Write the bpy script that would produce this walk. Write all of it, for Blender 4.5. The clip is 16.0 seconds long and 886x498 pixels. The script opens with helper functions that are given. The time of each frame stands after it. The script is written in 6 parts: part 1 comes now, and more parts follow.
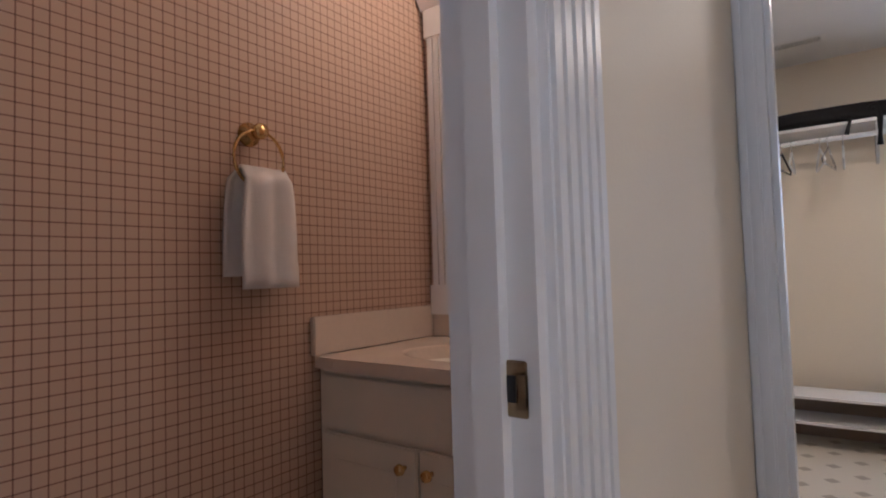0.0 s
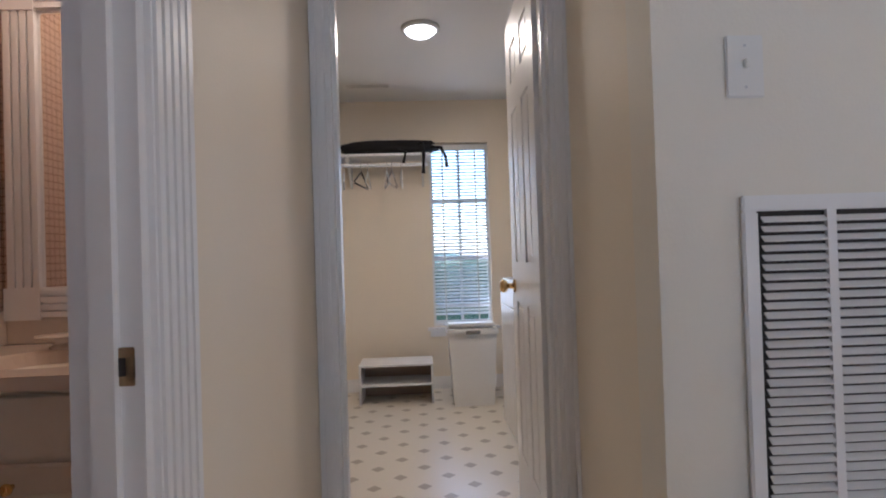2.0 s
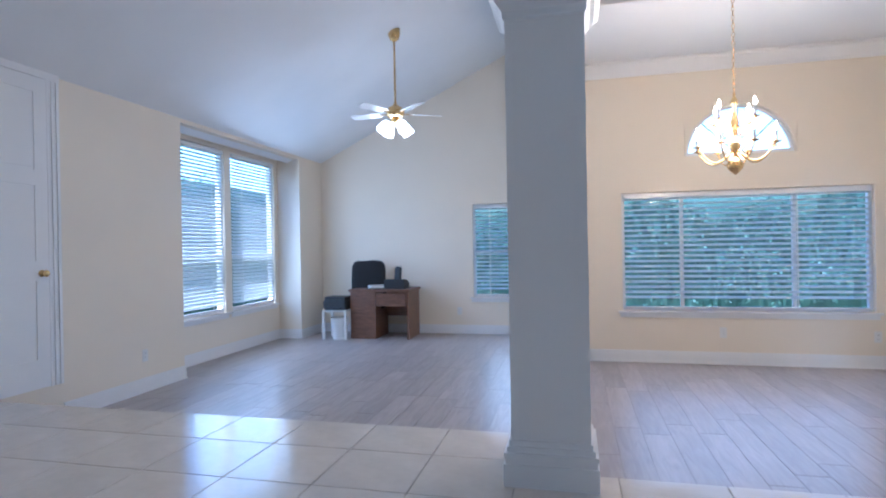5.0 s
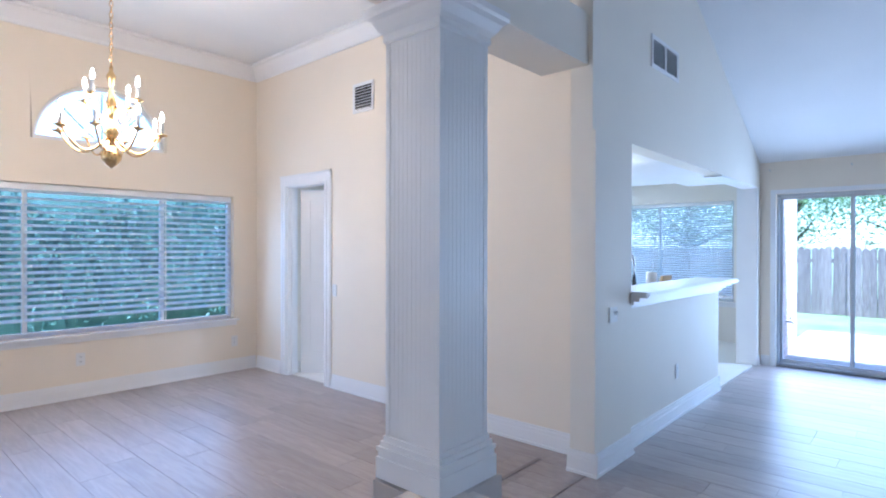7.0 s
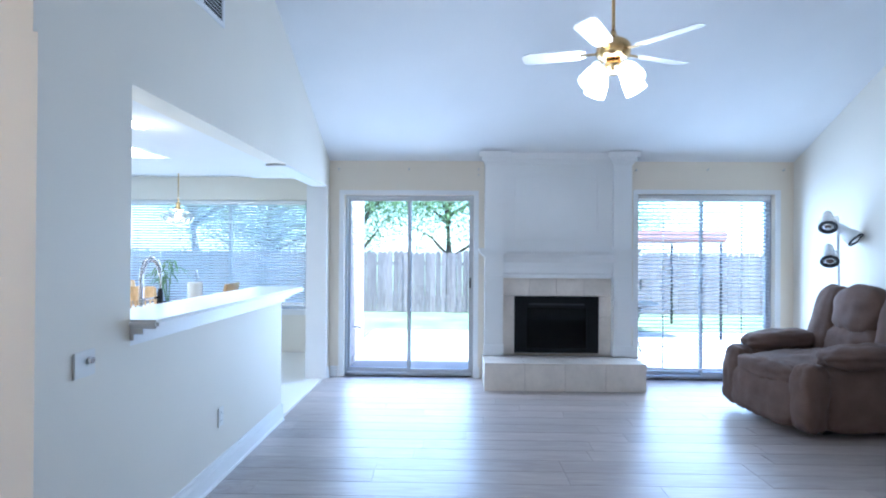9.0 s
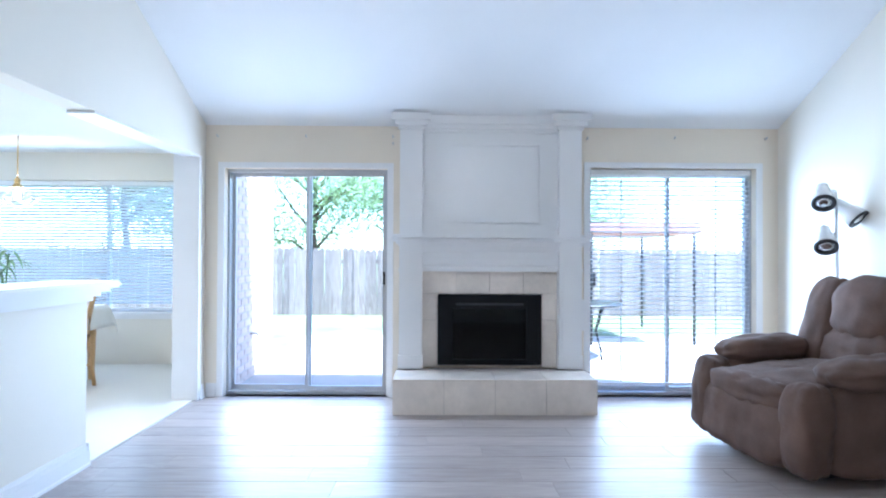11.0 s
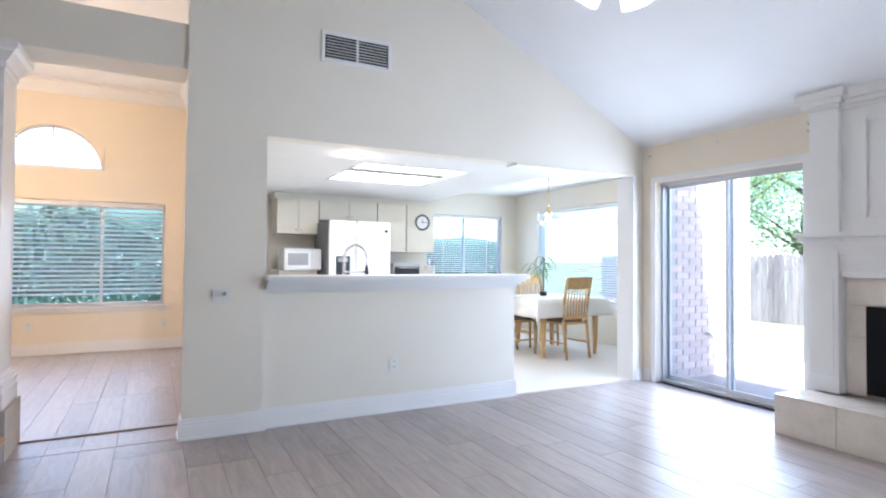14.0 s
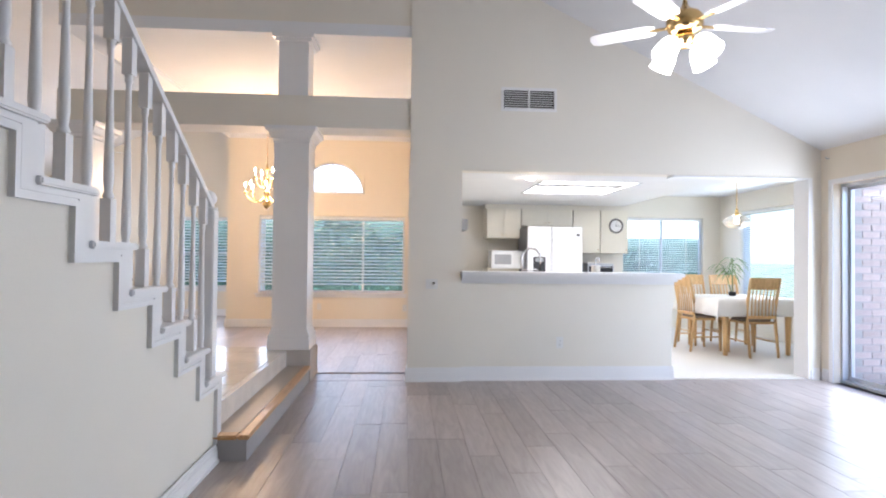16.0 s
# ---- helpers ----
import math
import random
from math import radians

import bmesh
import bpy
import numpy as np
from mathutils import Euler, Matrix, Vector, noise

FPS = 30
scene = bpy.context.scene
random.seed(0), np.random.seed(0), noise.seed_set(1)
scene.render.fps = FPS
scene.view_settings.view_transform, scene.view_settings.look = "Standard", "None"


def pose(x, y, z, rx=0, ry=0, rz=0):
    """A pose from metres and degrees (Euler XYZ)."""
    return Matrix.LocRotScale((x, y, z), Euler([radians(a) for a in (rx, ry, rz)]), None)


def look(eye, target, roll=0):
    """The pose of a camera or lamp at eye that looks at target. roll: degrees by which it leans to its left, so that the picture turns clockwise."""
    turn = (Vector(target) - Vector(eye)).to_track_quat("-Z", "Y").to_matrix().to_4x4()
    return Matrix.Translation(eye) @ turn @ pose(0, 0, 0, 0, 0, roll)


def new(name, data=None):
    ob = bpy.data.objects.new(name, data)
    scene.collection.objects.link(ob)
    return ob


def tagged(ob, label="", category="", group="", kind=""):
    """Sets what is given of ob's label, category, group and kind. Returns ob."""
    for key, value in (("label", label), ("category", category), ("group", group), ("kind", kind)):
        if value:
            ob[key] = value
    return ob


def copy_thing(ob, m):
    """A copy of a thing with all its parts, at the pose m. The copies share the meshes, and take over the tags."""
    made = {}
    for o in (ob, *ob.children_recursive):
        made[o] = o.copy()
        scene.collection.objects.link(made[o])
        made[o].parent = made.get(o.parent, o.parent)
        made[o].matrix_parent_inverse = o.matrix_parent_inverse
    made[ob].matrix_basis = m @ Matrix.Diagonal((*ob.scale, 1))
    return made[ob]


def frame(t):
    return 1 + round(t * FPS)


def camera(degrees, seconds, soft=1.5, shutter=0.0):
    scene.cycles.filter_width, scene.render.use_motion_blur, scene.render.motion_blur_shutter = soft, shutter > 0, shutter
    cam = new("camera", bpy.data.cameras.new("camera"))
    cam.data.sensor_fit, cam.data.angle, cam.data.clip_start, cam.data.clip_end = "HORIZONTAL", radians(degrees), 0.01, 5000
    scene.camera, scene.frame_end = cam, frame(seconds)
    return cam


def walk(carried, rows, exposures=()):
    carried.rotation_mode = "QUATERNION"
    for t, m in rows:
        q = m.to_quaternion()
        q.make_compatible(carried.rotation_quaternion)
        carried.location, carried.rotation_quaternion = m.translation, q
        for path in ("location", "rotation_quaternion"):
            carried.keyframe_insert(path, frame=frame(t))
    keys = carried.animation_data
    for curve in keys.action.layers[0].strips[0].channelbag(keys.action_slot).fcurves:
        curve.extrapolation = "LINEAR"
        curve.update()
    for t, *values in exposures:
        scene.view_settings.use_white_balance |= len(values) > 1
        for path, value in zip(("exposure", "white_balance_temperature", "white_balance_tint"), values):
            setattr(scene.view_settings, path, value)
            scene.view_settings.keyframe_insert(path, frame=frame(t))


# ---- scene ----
cam = camera(77.5, 16.0, soft=2.0)
PATH = [
    (0, (-0.018, -0.796, 1.342), (-1.626, -1.982, 1.432), -1.7),
    (0.5, (0.072, -0.759, 1.356), (-1.708, -1.668, 1.428), -1.9),
    (1, (0.149, -0.732, 1.357), (-1.747, -1.366, 1.409), -1.8),
    (1.5, (0.195, -0.71, 1.363), (-1.784, -0.994, 1.398), -1.8),
    (2, (0.232, -0.678, 1.365), (-1.766, -0.595, 1.388), -1.8),
    (2.5, (0.273, -0.647, 1.366), (-1.681, -0.223, 1.384), -1.6),
    (3, (0.303, -0.588, 1.381), (-1.521, 0.23, 1.386), -1.6),
    (3.5, (0.314, -0.537, 1.372), (-1.263, 0.693, 1.368), -1.5),
    (4, (0.248, -0.409, 1.381), (-0.966, 1.181, 1.365), -1.3),
    (4.2, (0.136, -0.258, 1.385), (-0.927, 1.436, 1.368), -1.4),
    (6.3, (-0.082, 0.967, 1.346), (0.623, 2.839, 1.347), 0.5),
    (6.5, (-0.044, 1.028, 1.341), (0.879, 2.803, 1.35), 0.5),
    (7, (0.001, 1.188, 1.42), (1.495, 2.518, 1.411), 0.1),
    (7.5, (0.239, 1.278, 1.433), (1.996, 2.234, 1.427), 0.3),
    (8, (0.499, 1.328, 1.45), (2.428, 1.854, 1.452), 0.0),
    (8.5, (0.918, 1.392, 1.435), (2.9, 1.653, 1.437), 0.3),
    (9, (1.348, 1.344, 1.412), (3.348, 1.389, 1.422), 0.4),
    (9.5, (1.704, 1.211, 1.415), (3.702, 1.14, 1.426), 0.5),
    (9.7, (1.84, 1.163, 1.383), (3.837, 1.065, 1.405), 0.5),
    (11.8, (2.819, 0.206, 1.229), (4.805, 0.433, 1.248), -0.3),
    (12, (2.845, 0.065, 1.207), (4.816, 0.401, 1.235), -0.2),
    (12.5, (2.881, -0.253, 1.201), (4.787, 0.353, 1.238), -0.1),
    (13, (2.919, -0.613, 1.2), (4.649, 0.391, 1.244), 0.0),
    (13.5, (2.928, -0.954, 1.21), (4.401, 0.399, 1.258), 0.2),
    (14, (2.977, -1.412, 1.234), (3.905, 0.36, 1.275), 0.4),
    (14.5, (2.95, -1.787, 1.245), (3.551, 0.12, 1.284), 0.6),
    (15, (2.973, -2.174, 1.242), (3.322, -0.205, 1.279), 0.7),
    (15.5, (3.032, -2.49, 1.241), (3.238, -0.501, 1.278), 0.7),
    (16, (3.142, -2.829, 1.237), (3.274, -0.834, 1.272), 0.6),
]
EXPOSURES = [
    (0.0, 2.42, 5450, 20), (2.0, 2.42, 5500, 18), (3.0, 2.33, 5050, 14), (4.2, 2.30, 4650, 11), (6.3, 2.45, 4550, 14), (8.0, 2.55, 4600, 9),
    (9.7, 2.77, 4850, 9), (12.0, 2.97, 5200, 12), (14.0, 2.88, 5650, 15), (16.0, 2.80, 5950, 18),
]
walk(cam, [(t, look(eye, target, roll)) for t, eye, target, roll in PATH], EXPOSURES)

# ---- world and lamps ----
world = bpy.data.worlds.new("sky")
scene.world = world
world.use_nodes = True
wn = world.node_tree.nodes
sky = wn.new("ShaderNodeTexSky")
sky.sky_type, sky.sun_disc = "NISHITA", False
sky.sun_elevation, sky.sun_rotation = radians(66.8), radians(200.6)
wn["Background"].inputs["Strength"].default_value = 0.15
world.node_tree.links.new(sky.outputs["Color"], wn["Background"].inputs["Color"])
sun = new("sun", bpy.data.lights.new("sun", "SUN"))
sun.data.energy, sun.data.angle, sun.data.color = 4.2, radians(2), (1.0, 0.95, 0.88)
sun.matrix_world = look((0, 0, 20), (1.2, 3.2, 20 - 8.0))


def lamp_point(name, x, y, z, watts, color=(1, 0.86, 0.68), size=0.05):
    ob = new(name, bpy.data.lights.new(name, "POINT"))
    ob.data.energy, ob.data.color, ob.data.shadow_soft_size = watts, color, size
    ob.location = (x, y, z)
    return ob


def lamp_area(name, eye, target, w, h, watts, color=(1, 1, 1)):
    ob = new(name, bpy.data.lights.new(name, "AREA"))
    ob.data.shape, ob.data.size, ob.data.size_y = "RECTANGLE", w, h
    ob.data.energy, ob.data.color = watts, color
    ob.matrix_world = look(eye, target)
    return ob


DAY = (0.80, 0.91, 1.0)
WARM = (1.0, 0.68, 0.38)
# daylight standing in the window openings
lamp_area("daylight_patio_door", (7.50, 1.87, 1.05), (0, 1.87, 0.9), 1.4, 1.9, 8.0, DAY)
lamp_area("daylight_patio_window", (7.45, -1.45, 1.05), (0, -1.45, 0.9), 1.4, 1.9, 8.0, DAY)
lamp_area("daylight_nook", (8.80, 5.2, 1.4), (0, 5.2, 1.0), 2.3, 1.4, 5.0, DAY)
lamp_area("daylight_kitchen", (7.85, 6.92, 1.5), (7.85, 0, 1.0), 1.3, 0.9, 0.97, DAY)
lamp_area("daylight_dining", (1.8, 7.02, 1.3), (1.8, 0, 1.0), 2.4, 1.3, 3.4, DAY)
lamp_area("daylight_living", (-0.86, 8.9, 1.3), (-0.86, 0, 1.0), 1.0, 1.4, 3.0, DAY)
lamp_area("daylight_bay", (-4.30, 6.88, 1.65), (0, 7.2, 1.2), 2.2, 2.0, 6.8, DAY)
lamp_area("daylight_laundry", (-4.05, -0.35, 1.55), (0, -0.35, 1.2), 0.40, 1.3, 0.50, DAY)
lamp_area("kitchen_tube_light", (5.42, 4.46, 2.19), (5.42, 4.46, 0), 1.2, 1.2, 3.6, (1, 0.97, 0.9))
lamp_area("laundry_bulb", (-2.74, -0.64, 2.53), (-2.74, -0.641, 0), 0.2, 0.2, 2.3, (1, 0.83, 0.6))
lamp_point("powder_bulb", -1.30, -1.45, 2.40, 1.50, (1, 0.75, 0.50), 0.12)
lamp_point("chandelier_bulb", 1.19, 5.0, 2.25, 18.5, WARM, 0.25)
lamp_point("family_fan_bulb", 4.8, 0.37, 2.36, 3.0, (1, 0.95, 0.88), 0.12)
lamp_point("living_fan_bulb", -2.03, 6.47, 2.65, 2.33, (1, 0.93, 0.85), 0.12)
lamp_point("nook_bulb", 7.75, 4.60, 1.9, 0.89, (1, 0.88, 0.7), 0.08)
lamp_point("downlight_bulb", 4.50, 3.18, 2.02, 0.28, (1, 0.85, 0.62), 0.06)

# ---- materials ----
def mat(name, color, rough=0.5, metal=0.0, vary=0.06, scale=6.0, bump=0.0, bscale=60.0, spec=0.5, piece=0.0):
    """Plain surface with blotches at one scale, fine grain at another, and bump; piece: variation from piece to piece."""
    m = bpy.data.materials.new(name)
    m.use_nodes = True
    n, l = m.node_tree.nodes, m.node_tree.links
    b = n["Principled BSDF"]
    b.inputs["Metallic"].default_value = metal
    b.inputs["Specular IOR Level"].default_value = spec
    co = n.new("ShaderNodeTexCoord")
    t1 = n.new("ShaderNodeTexNoise")
    t1.inputs["Scale"].default_value, t1.inputs["Detail"].default_value = scale, 5
    t2 = n.new("ShaderNodeTexNoise")
    t2.inputs["Scale"].default_value, t2.inputs["Detail"].default_value = bscale, 4
    l.new(co.outputs["Object"], t1.inputs["Vector"]), l.new(co.outputs["Object"], t2.inputs["Vector"])
    ad = n.new("ShaderNodeMath")
    ad.operation = "MULTIPLY_ADD"
    ad.inputs[1].default_value = 0.35
    l.new(t2.outputs["Fac"], ad.inputs[0]), l.new(t1.outputs["Fac"], ad.inputs[2])
    mr = n.new("ShaderNodeMapRange")
    mr.inputs["From Min"].default_value, mr.inputs["From Max"].default_value = 0.35, 1.0
    mr.inputs["To Min"].default_value, mr.inputs["To Max"].default_value = 1 - vary, 1 + vary
    l.new(ad.outputs[0], mr.inputs["Value"])
    val = mr.outputs[0]
    if piece:
        oi = n.new("ShaderNodeObjectInfo")
        pr = n.new("ShaderNodeMapRange")
        pr.inputs["To Min"].default_value, pr.inputs["To Max"].default_value = 1 - piece, 1 + piece
        l.new(oi.outputs["Random"], pr.inputs["Value"])
        mu = n.new("ShaderNodeMath")
        mu.operation = "MULTIPLY"
        l.new(val, mu.inputs[0]), l.new(pr.outputs[0], mu.inputs[1])
        val = mu.outputs[0]
    mx = n.new("ShaderNodeVectorMath")
    mx.operation = "SCALE"
    mx.inputs[0].default_value = color
    l.new(val, mx.inputs["Scale"])
    l.new(mx.outputs[0], b.inputs["Base Color"])
    rr = n.new("ShaderNodeMapRange")
    rr.inputs["To Min"].default_value, rr.inputs["To Max"].default_value = max(0.02, rough - 0.06), min(1, rough + 0.06)
    l.new(t1.outputs["Fac"], rr.inputs["Value"]), l.new(rr.outputs[0], b.inputs["Roughness"])
    if bump:
        bp = n.new("ShaderNodeBump")
        bp.inputs["Strength"].default_value, bp.inputs["Distance"].default_value = bump, 0.004
        l.new(t2.outputs["Fac"], bp.inputs["Height"]), l.new(bp.outputs[0], b.inputs["Normal"])
    return m


def grain_mat(name, c1, c2, rough, stretch, scale=5.0, piece=0.12, bump=0.15, distort=1.2):
    """Wood: streaks along one axis, toned from piece to piece."""
    m = bpy.data.materials.new(name)
    m.use_nodes = True
    n, l = m.node_tree.nodes, m.node_tree.links
    b = n["Principled BSDF"]
    co, mp, oi = n.new("ShaderNodeTexCoord"), n.new("ShaderNodeMapping"), n.new("ShaderNodeObjectInfo")
    mp.inputs["Scale"].default_value = stretch
    l.new(co.outputs["Object"], mp.inputs["Vector"])
    of = n.new("ShaderNodeVectorMath")
    sc = n.new("ShaderNodeMath")
    sc.operation, sc.inputs[1].default_value = "MULTIPLY", 37.0
    l.new(oi.outputs["Random"], sc.inputs[0])
    l.new(mp.outputs[0], of.inputs[0]), l.new(sc.outputs[0], of.inputs[1])
    t = n.new("ShaderNodeTexNoise")
    t.inputs["Scale"].default_value, t.inputs["Detail"].default_value, t.inputs["Distortion"].default_value = scale, 7, distort
    l.new(of.outputs[0], t.inputs["Vector"])
    ra = n.new("ShaderNodeValToRGB")
    ra.color_ramp.elements[0].position, ra.color_ramp.elements[1].position = 0.32, 0.7
    ra.color_ramp.elements[0].color, ra.color_ramp.elements[1].color = (*c1, 1), (*c2, 1)
    l.new(t.outputs["Fac"], ra.inputs["Fac"])
    pr = n.new("ShaderNodeMapRange")
    pr.inputs["To Min"].default_value, pr.inputs["To Max"].default_value = 1 - piece, 1 + piece
    l.new(oi.outputs["Random"], pr.inputs["Value"])
    mx = n.new("ShaderNodeVectorMath")
    mx.operation = "SCALE"
    l.new(ra.outputs["Color"], mx.inputs[0]), l.new(pr.outputs[0], mx.inputs["Scale"])
    l.new(mx.outputs[0], b.inputs["Base Color"])
    b.inputs["Roughness"].default_value = rough
    bp = n.new("ShaderNodeBump")
    bp.inputs["Strength"].default_value, bp.inputs["Distance"].default_value = bump, 0.003
    l.new(t.outputs["Fac"], bp.inputs["Height"]), l.new(bp.outputs[0], b.inputs["Normal"])
    return m


def glow(name, color, strength):
    m = bpy.data.materials.new(name)
    m.use_nodes = True
    b = m.node_tree.nodes["Principled BSDF"]
    b.inputs["Base Color"].default_value = (*color, 1)
    b.inputs["Emission Color"].default_value, b.inputs["Emission Strength"].default_value = (*color, 1), strength
    return m


def glass_mat(name, tint=(0.95, 0.98, 1.0), rough=0.0):
    m = bpy.data.materials.new(name)
    m.use_nodes = True
    n, l = m.node_tree.nodes, m.node_tree.links
    out = n["Material Output"]
    tr, gl, lw, mi = n.new("ShaderNodeBsdfTransparent"), n.new("ShaderNodeBsdfGlossy"), n.new("ShaderNodeLayerWeight"), n.new("ShaderNodeMixShader")
    po, ml = n.new("ShaderNodeMath"), n.new("ShaderNodeMath")
    po.operation, po.inputs[1].default_value = "POWER", 5.0
    ml.operation, ml.inputs[1].default_value, ml.inputs[2].default_value = "MULTIPLY_ADD", 0.45, 0.02
    l.new(lw.outputs["Facing"], po.inputs[0]), l.new(po.outputs[0], ml.inputs[0])
    tr.inputs["Color"].default_value = (*tint, 1)
    gl.inputs["Roughness"].default_value = rough
    l.new(ml.outputs[0], mi.inputs[0]), l.new(tr.outputs[0], mi.inputs[1]), l.new(gl.outputs[0], mi.inputs[2])
    l.new(mi.outputs[0], out.inputs["Surface"])
    return m


def check_paper(name):
    """Wallpaper: a fine double check of brown lines on beige."""
    m = bpy.data.materials.new(name)
    m.use_nodes = True
    n, l = m.node_tree.nodes, m.node_tree.links
    b = n["Principled BSDF"]
    co, sp = n.new("ShaderNodeTexCoord"), n.new("ShaderNodeSeparateXYZ")
    l.new(co.outputs["Object"], sp.inputs[0])
    add = n.new("ShaderNodeMath")
    l.new(sp.outputs["X"], add.inputs[0]), l.new(sp.outputs["Y"], add.inputs[1])

    def lines(src, pitch, width):
        d, f, c = n.new("ShaderNodeMath"), n.new("ShaderNodeMath"), n.new("ShaderNodeMath")
        d.operation, d.inputs[1].default_value = "DIVIDE", pitch
        f.operation = "FRACT"
        c.operation, c.inputs[1].default_value = "LESS_THAN", width
        l.new(src, d.inputs[0]), l.new(d.outputs[0], f.inputs[0]), l.new(f.outputs[0], c.inputs[0])
        return c.outputs[0]

    h, v = lines(sp.outputs["Z"], 0.0265, 0.11), lines(add.outputs[0], 0.0265, 0.11)
    su = n.new("ShaderNodeMath")
    l.new(h, su.inputs[0]), l.new(v, su.inputs[1])
    ra = n.new("ShaderNodeMapRange")
    ra.inputs["From Max"].default_value = 2.0
    l.new(su.outputs[0], ra.inputs["Value"])
    cr = n.new("ShaderNodeValToRGB")
    cr.color_ramp.elements[0].color, cr.color_ramp.elements[1].color = (0.56, 0.40, 0.30, 1), (0.09, 0.05, 0.04, 1)
    e = cr.color_ramp.elements.new(0.5)
    e.color = (0.27, 0.15, 0.11, 1)
    l.new(ra.outputs[0], cr.inputs["Fac"])
    l.new(cr.outputs["Color"], b.inputs["Base Color"])
    b.inputs["Roughness"].default_value = 0.6
    return m


def diamond_vinyl(name):
    """Sheet vinyl: small grey-brown diamonds on off-white."""
    m = bpy.data.materials.new(name)
    m.use_nodes = True
    n, l = m.node_tree.nodes, m.node_tree.links
    b = n["Principled BSDF"]
    co, sp = n.new("ShaderNodeTexCoord"), n.new("ShaderNodeSeparateXYZ")
    l.new(co.outputs["Object"], sp.inputs[0])

    def wave(src, pitch, shift):
        d, f, s, a = (n.new("ShaderNodeMath") for _ in range(4))
        d.operation, d.inputs[1].default_value = "DIVIDE", pitch
        s.operation, s.inputs[1].default_value = "ADD", shift
        f.operation = "FRACT"
        a.operation, a.inputs[1].default_value = "SUBTRACT", 0.5
        g = n.new("ShaderNodeMath")
        g.operation = "ABSOLUTE"
        l.new(src, d.inputs[0]), l.new(d.outputs[0], s.inputs[0]), l.new(s.outputs[0], f.inputs[0])
        l.new(f.outputs[0], a.inputs[0]), l.new(a.outputs[0], g.inputs[0])
        return g.outputs[0]

    def spots(shift):
        s, c = n.new("ShaderNodeMath"), n.new("ShaderNodeMath")
        l.new(wave(sp.outputs["X"], 0.23, shift), s.inputs[0]), l.new(wave(sp.outputs["Y"], 0.23, shift), s.inputs[1])
        c.operation, c.inputs[1].default_value = "LESS_THAN", 0.155
        l.new(s.outputs[0], c.inputs[0])
        return c.outputs[0]

    ma = n.new("ShaderNodeMath")
    ma.operation = "MAXIMUM"
    l.new(spots(0.0), ma.inputs[0]), l.new(spots(0.5), ma.inputs[1])
    cr = n.new("ShaderNodeValToRGB")
    cr.color_ramp.elements[0].color, cr.color_ramp.elements[1].color = (0.72, 0.66, 0.56, 1), (0.42, 0.36, 0.28, 1)
    l.new(ma.outputs[0], cr.inputs["Fac"]), l.new(cr.outputs["Color"], b.inputs["Base Color"])
    b.inputs["Roughness"].default_value = 0.3
    return m


CREAM = mat("cream_wall_paint", (0.80, 0.715, 0.585), 0.62, vary=0.03, scale=1.5, bump=0.12, bscale=140)
PALE = mat("pale_wall_paint", (0.78, 0.735, 0.645), 0.62, vary=0.03, scale=1.5, bump=0.12, bscale=140)
CEIL = mat("ceiling_paint", (0.80, 0.80, 0.80), 0.8, vary=0.03, scale=2.0, bump=0.3, bscale=90)
TRIM = mat("white_trim_paint", (0.80, 0.79, 0.78), 0.32, vary=0.02, scale=4, bump=0.04, bscale=60)
WHITE = mat("white_enamel", (0.80, 0.80, 0.80), 0.25, vary=0.02)
PLASTIC = mat("white_plastic", (0.75, 0.74, 0.71), 0.4, vary=0.03)
PLANK = grain_mat("grey_plank_wood", (0.300, 0.255, 0.232), (0.385, 0.335, 0.308), 0.36, (7.0, 0.8, 7.0), 3.2, 0.11, 0.04)
GROUT = mat("dark_joint", (0.29, 0.26, 0.24), 0.8)
TILE = mat("cream_floor_tile", (0.70, 0.64, 0.57), 0.14, vary=0.10, scale=5, bump=0.03, bscale=25, piece=0.05)
TGROUT = mat("tile_grout", (0.47, 0.43, 0.39), 0.8, vary=0.12)
KFLOOR = mat("kitchen_vinyl", (0.70, 0.67, 0.61), 0.38, vary=0.02, scale=1.5, spec=0.3)
VINYL = diamond_vinyl("diamond_vinyl")
PAPER = check_paper("check_wallpaper")
MARBLE = mat("beige_marble", (0.76, 0.685, 0.605), 0.2, vary=0.13, scale=5, bump=0.02, bscale=30, piece=0.06)
CULTURED = mat("cultured_marble", (0.72, 0.62, 0.52), 0.22, vary=0.08, scale=3)
BLACK = mat("black_metal", (0.012, 0.012, 0.014), 0.35, vary=0.2)
SOOT = mat("soot", (0.006, 0.006, 0.007), 0.9, vary=0.3)
BLACKPL = mat("black_plastic", (0.02, 0.02, 0.022), 0.45)
FABRIC_BLACK = mat("black_nylon", (0.012, 0.011, 0.012), 0.85, bump=0.4, bscale=250)
SUEDE = mat("brown_suede", (0.115, 0.070, 0.052), 0.85, vary=0.32, scale=7, bump=0.35, bscale=160)
BRASS = mat("brass", (0.72, 0.50, 0.22), 0.18, 1.0, vary=0.08)
CHROME = mat("chrome", (0.7, 0.7, 0.72), 0.12, 1.0, vary=0.04)
ALU = mat("aluminium_frame", (0.55, 0.56, 0.58), 0.42, 0.6, vary=0.06)
OAK = grain_mat("honey_oak", (0.56, 0.34, 0.14), (0.76, 0.50, 0.24), 0.35, (4.0, 4.0, 0.6), 9.0, 0.08)
OAK_STEP = grain_mat("oak_step", (0.42, 0.22, 0.09), (0.62, 0.38, 0.18), 0.32, (9.0, 0.8, 9.0), 4.0, 0.05)
